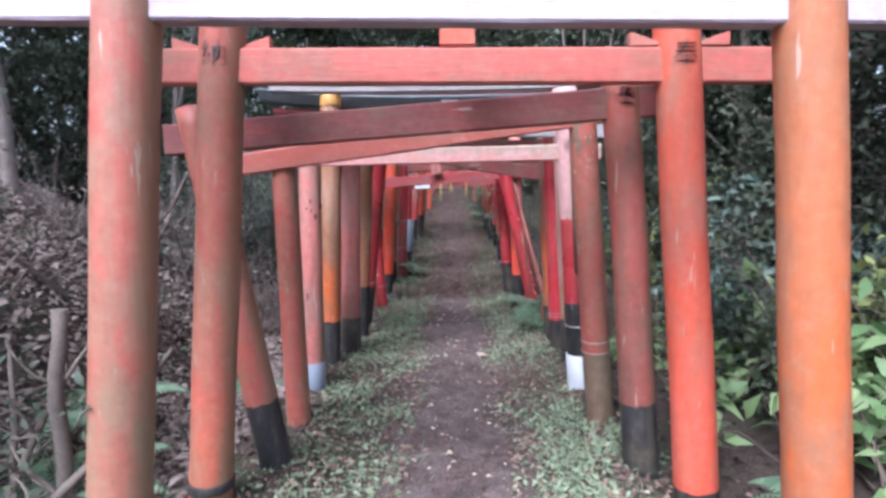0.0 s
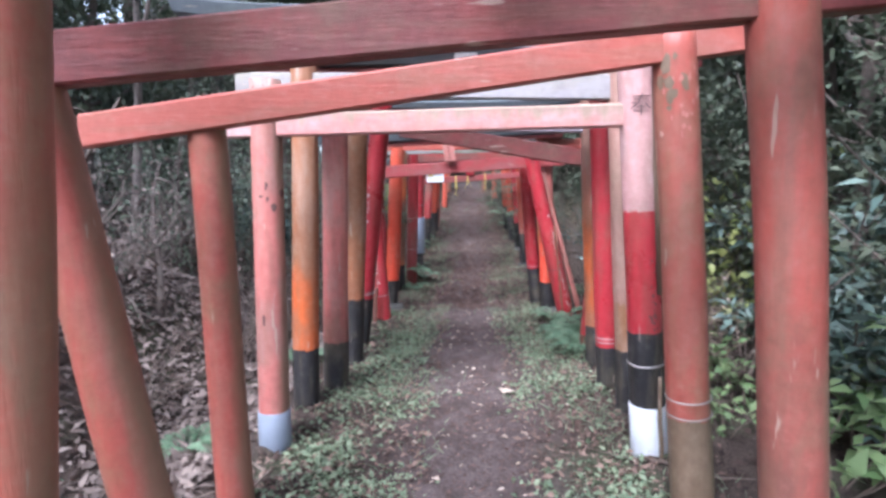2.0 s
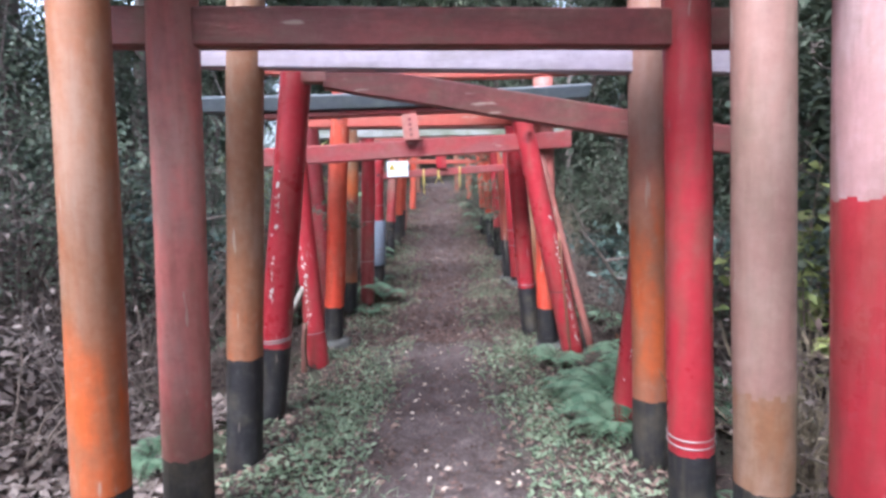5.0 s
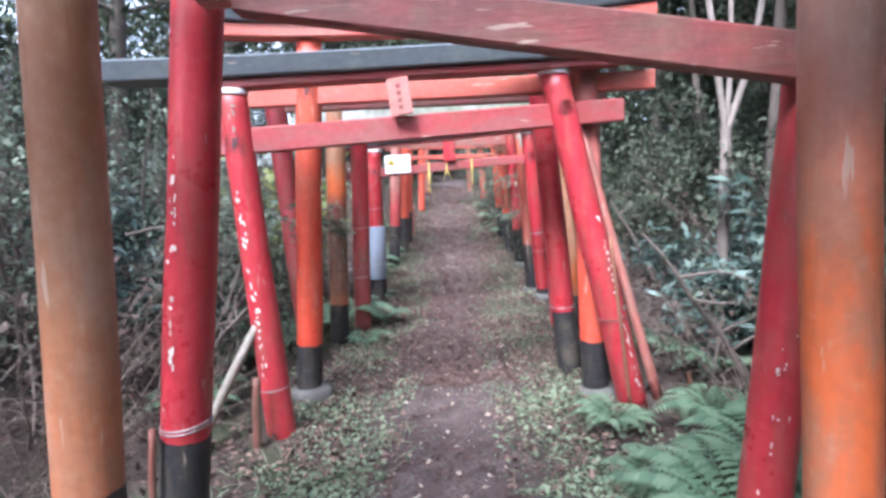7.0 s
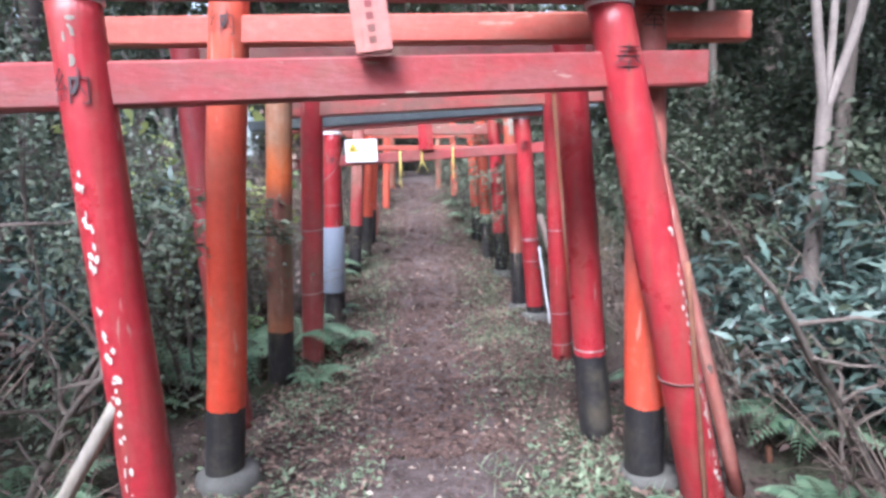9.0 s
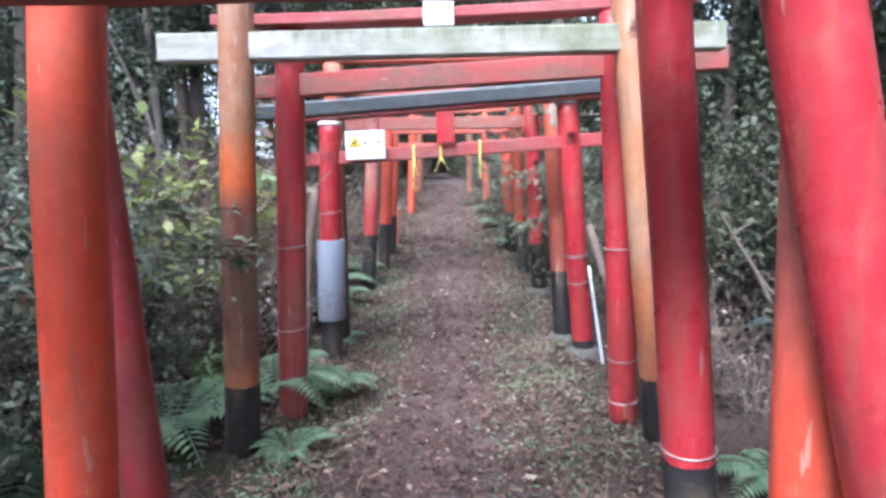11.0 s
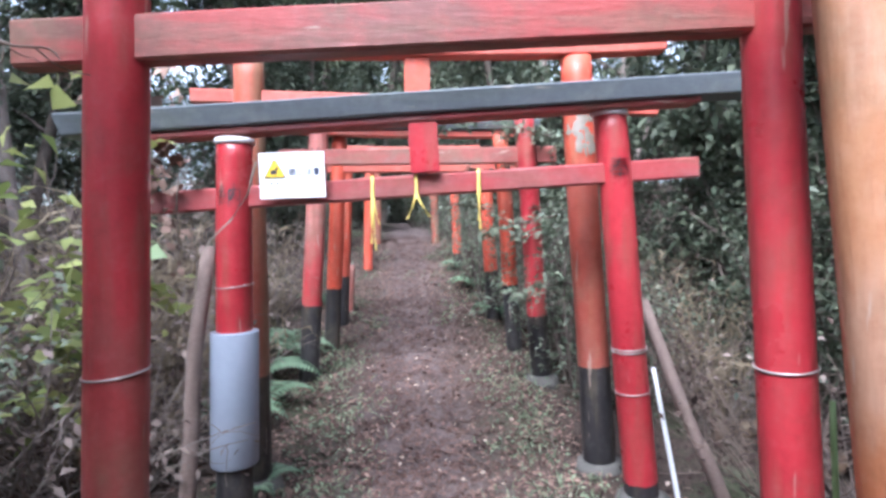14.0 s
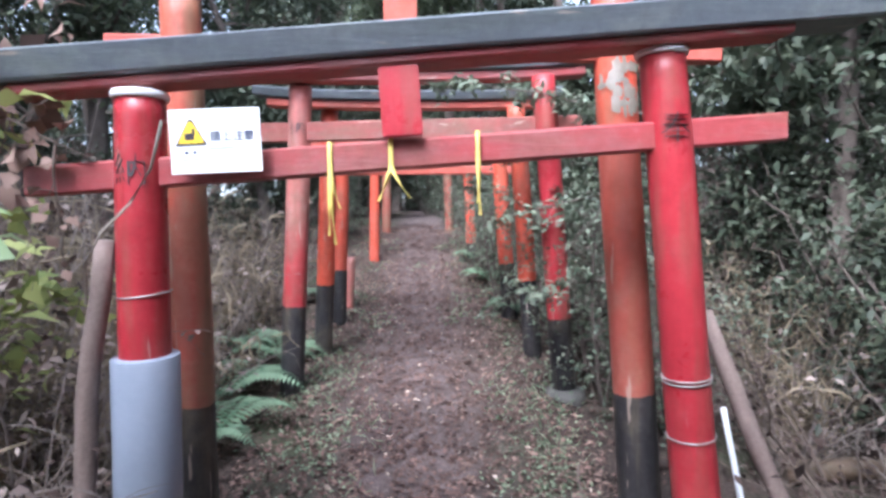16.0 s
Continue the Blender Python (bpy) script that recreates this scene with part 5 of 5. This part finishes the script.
rod("prop_plank", g_at(1.29, 7.97), (1.05, 8.0, 0.85), 0.03, DARKRED, "dark red board behind the leaning post", "plank", 0.002, 5)
rod("thin_stake", g_at(-1.02, 9.93), (-1.0, 9.95, 0.22), 0.014, RUST, "thin rusty stake beside the red post", "stake", 0.002, 7)
rod("green_stake", g_at(1.22, 9.9), (1.19, 9.92, 0.62), 0.010, BROADLEAF, "thin green garden stake wired to the post", "stake", 0.001, 7)
rod("rusty_bar", g_at(1.69, 8.2), (1.67, 8.2, -0.19), 0.016, RUST, "short rusty bar standing in the undergrowth", "bar", 0.0, 8)
rod("cut_log", g_at(1.95, 11.9, 0.06), (2.55, 11.75, float(land(2.55, 11.75)) + 0.07), 0.06, WOOD, "cut brown log lying on the ground", "log", 0.004, 10)
rod("cut_log", g_at(2.0, 11.2, 0.06), (2.7, 11.35, float(land(2.7, 11.35)) + 0.06), 0.05, WOOD, "cut brown log lying on the ground", "log", 0.004, 10)
rod("sapling_stump", g_at(-1.62, 2.25), (-1.60, 2.28, 0.95), 0.035, BARK, "thin dark broken sapling trunk", "stump", 0.012)
rod("pink_stub", g_at(-0.70, 15.4), (-0.66, 15.4, 0.72), 0.05, PINK, "short pink leftover gate post stub", "post stub", 0.0, 14)


def collar(x, y, r):
    n = 14
    a = np.linspace(0, 2 * np.pi, n, endpoint=False)
    rad = np.array([[r * k * (1 + 0.10 * noise.noise((math.cos(t) * 2 + x, math.sin(t) * 2, y))) for t in a] for k in (1.12, 1.05, 0.98, 0.6)])
    me = tube("footing", [(0, 0, -0.08), (0, 0, 0.0), (0, 0, 0.045), (0, 0, 0.06)], rad, STONE, n)
    ob = new("footing", me)
    ob.location = (x, y, float(land(x, y)))
    tagged(ob, "rough mossy concrete footing round a gate post", "footing", "concrete footings of the posts")


for x, y in ((-0.89, 8.19), (1.05, 8.1), (1.17, 11.15), (1.11, 11.6), (-0.84, 11.6), (1.13, 13.1)):
    collar(x, y, 0.135)


def warning_sign():
    th = empty("warning_sign", (-0.50, 11.01, 1.373), "white sign warning of low headroom hung on the gate", "sign")
    th.rotation_euler = (0, radians(-1.5), 0)
    w, h = 0.29, 0.205
    def piece(name, me, dx, dz, dy=0.0, label=""):
        ob = new(name, me)
        ob.parent = th
        ob.location = (dx, dy, dz)
        if label:
            ob["label"] = label
        return ob
    piece("board", block(w, 0.006, h, SIGNWHITE, 0.0015), 0, -h / 2)
    def tri(size, mat, hole=None):
        bm = bmesh.new()
        q = [(-0.5, 0), (0.5, 0), (0.06, 0.82), (-0.06, 0.82)]
        f = [bm.verts.new((x * size, -0.001, z * size)) for x, z in q]
        k = [bm.verts.new((x * size, 0.0, z * size)) for x, z in q]
        bm.faces.new(f)
        bm.faces.new(k[::-1])
        for i in range(4):
            bm.faces.new((f[i], k[i], k[(i + 1) % 4], f[(i + 1) % 4]))
        bmesh.ops.recalc_face_normals(bm, faces=bm.faces)
        me = bpy.data.meshes.new("triangle")
        bm.to_mesh(me)
        bm.free()
        me.materials.append(mat)
        return me
    piece("warning_triangle", tri(0.10, INK), -0.075, -0.012, -0.0045, "black and yellow warning triangle")
    piece("triangle_face", tri(0.083, SIGNYELLOW), -0.075, -0.006, -0.0062)
    piece("symbol", block(0.030, 0.001, 0.022, INK, 0.0003), -0.079, 0.004, -0.0078)
    piece("symbol", block(0.010, 0.001, 0.020, INK, 0.0003), -0.066, 0.020, -0.0078)
    piece("writing", letters("頭上注意", 0.036, SIGNBLUE, 0, 0.0006), 0.055, 0.012, -0.0045, "dark blue warning characters")
    piece("small_writing", block(0.012, 0.001, 0.009, SIGNBLUE, 0.0003), -0.092, -0.040, -0.0042)
    piece("small_writing", block(0.012, 0.001, 0.009, SIGNBLUE, 0.0003), -0.066, -0.040, -0.0042)
    piece("small_writing", block(0.085, 0.001, 0.004, BLUEGREY, 0.0003), 0.02, -0.026, -0.0042)
    piece("small_writing", block(0.06, 0.001, 0.004, BLUEGREY, 0.0003), -0.08, -0.060, -0.0042)


warning_sign()


def ribbon(x, ends, width=0.016):
    """A yellow cloth strip knotted round the tie beam; its tails hang down."""
    zt = 1.206 + (x + 1.14) / 2.59 * 0.157 + 0.103
    th = empty("yellow_ribbon", (x, 11.12, zt), "yellow cloth ribbon knotted round the red beam", "ribbon", "ribbons on the tie beam")
    def cloth(name, pts):
        pts = np.array(pts)
        n = len(pts)
        tw = np.linspace(0, 2.2, n)
        off = np.stack([np.cos(tw) * width / 2, np.sin(tw) * width / 2, 0 * tw], -1)
        nor = np.stack([-np.sin(tw), np.cos(tw), 0 * tw], -1) * 0.0012
        v = np.concatenate([pts - off - nor, pts + off - nor, pts + off + nor, pts - off + nor])
        i = np.arange(n - 1)
        f = np.concatenate([np.stack([i + a * n, i + 1 + a * n, i + 1 + b * n, i + b * n], -1) for a, b in ((0, 1), (1, 2), (2, 3), (3, 0))])
        ob = new(name, mesh_np(name, v, f, RIBBON))
        ob.parent = th
    loop = [(0, -0.045, -0.11), (0, -0.046, -0.05), (0, -0.043, 0.004), (0, 0, 0.008), (0, 0.043, 0.004), (0, 0.046, -0.06), (0, 0.043, -0.112), (0, 0, -0.114), (0, -0.045, -0.11)]
    cloth("loop", loop)
    for dx, dz in ends:
        cloth("tail", [(dx * t ** 1.3, -0.048 - 0.01 * math.sin(3 * t), -0.09 - (dz - 0.02) * t) for t in np.linspace(0, 1, 12)])


ribbon(-0.147, [(0.012, 0.27), (-0.008, 0.24), (0.03, 0.15)])
ribbon(0.057, [(-0.045, 0.14), (0.06, 0.13)])
ribbon(0.35, [(0.004, 0.21), (-0.003, 0.17)])
# dry stem hanging across the sign
link_stem = stems_mesh("dry_vine", [(np.array([[-0.645, 10.96, 1.43], [-0.685, 10.96, 1.285], [-0.76, 10.97, 1.175], [-0.86, 10.98, 1.085], [-0.92, 10.99, 0.985], [-0.93, 11.0, 0.855]]), 0.005, 0.004)], GREYWOOD, 6)
tagged(new("dry_vine", link_stem), "dry climbing vine stem hooked over the sign", "vine")


def creeper(start, way, length, leaves, size, mat, label):
    """A climbing stem with heart-shaped hanging leaves."""
    th = empty("climbing_creeper", start, label, "creeper")
    main = wander((0, 0, 0), unit(np.array(way)), length, 12, 0.12, 0.0)
    lines, pts = [(main, 0.005, 0.002)], [main[1:]]
    for _ in range(6):
        tw = wander(main[int(rng.integers(2, 12))], rand_dirs(1, -0.2)[0], rng.uniform(0.1, 0.25), 5, 0.25)
        lines.append((tw, 0.0025, 0.001))
        pts.append(tw[1:])
    tagged(link("stem", stems_mesh("stem", lines, TWIG, 5), th, start), kind="stuff")
    pts = np.concatenate(pts)
    at = pts[rng.integers(0, len(pts), leaves)] + rng.standard_normal((leaves, 3)) * 0.025
    L = size * rng.uniform(0.6, 1.2, leaves)
    v, f = leaf_mesh(at, rand_dirs(leaves, -0.6), rand_dirs(leaves, 0.6) + np.array([0, -0.8, 0]), L, L * 0.8, 0.3)
    link("foliage", mesh_np("foliage", v, f, mat), th, start)


creeper((-1.42, 10.98, 1.69), (1.0, 0.0, 0.03), 0.62, 34, 0.085, LITTER, "withered brown creeper lying along the slate roof")
creeper((-1.35, 10.98, 1.50), (1.0, 0.0, -0.12), 0.5, 26, 0.085, LITTER, "withered brown creeper hanging under the roof end")
creeper((-1.55, 10.9, 1.80), (0.8, 0.0, -0.1), 0.35, 9, 0.13, YELLOWLEAF, "yellow-green creeper over the roof end")
creeper((-1.35, 10.95, 1.20), (1.0, 0.0, -0.25), 0.45, 12, 0.13, BROADLEAF, "green creeper hanging from the tie beam end")
creeper((-0.98, 10.97, 1.36), (0.15, 0.0, -1.0), 0.45, 18, 0.05, LITTER, "withered creeper twining on the red post")
creeper((-1.05, 9.88, 1.60), (1.0, 0.0, 0.12), 0.27, 4, 0.075, YELLOWLEAF, "yellow-green sprig crossing the wired post")
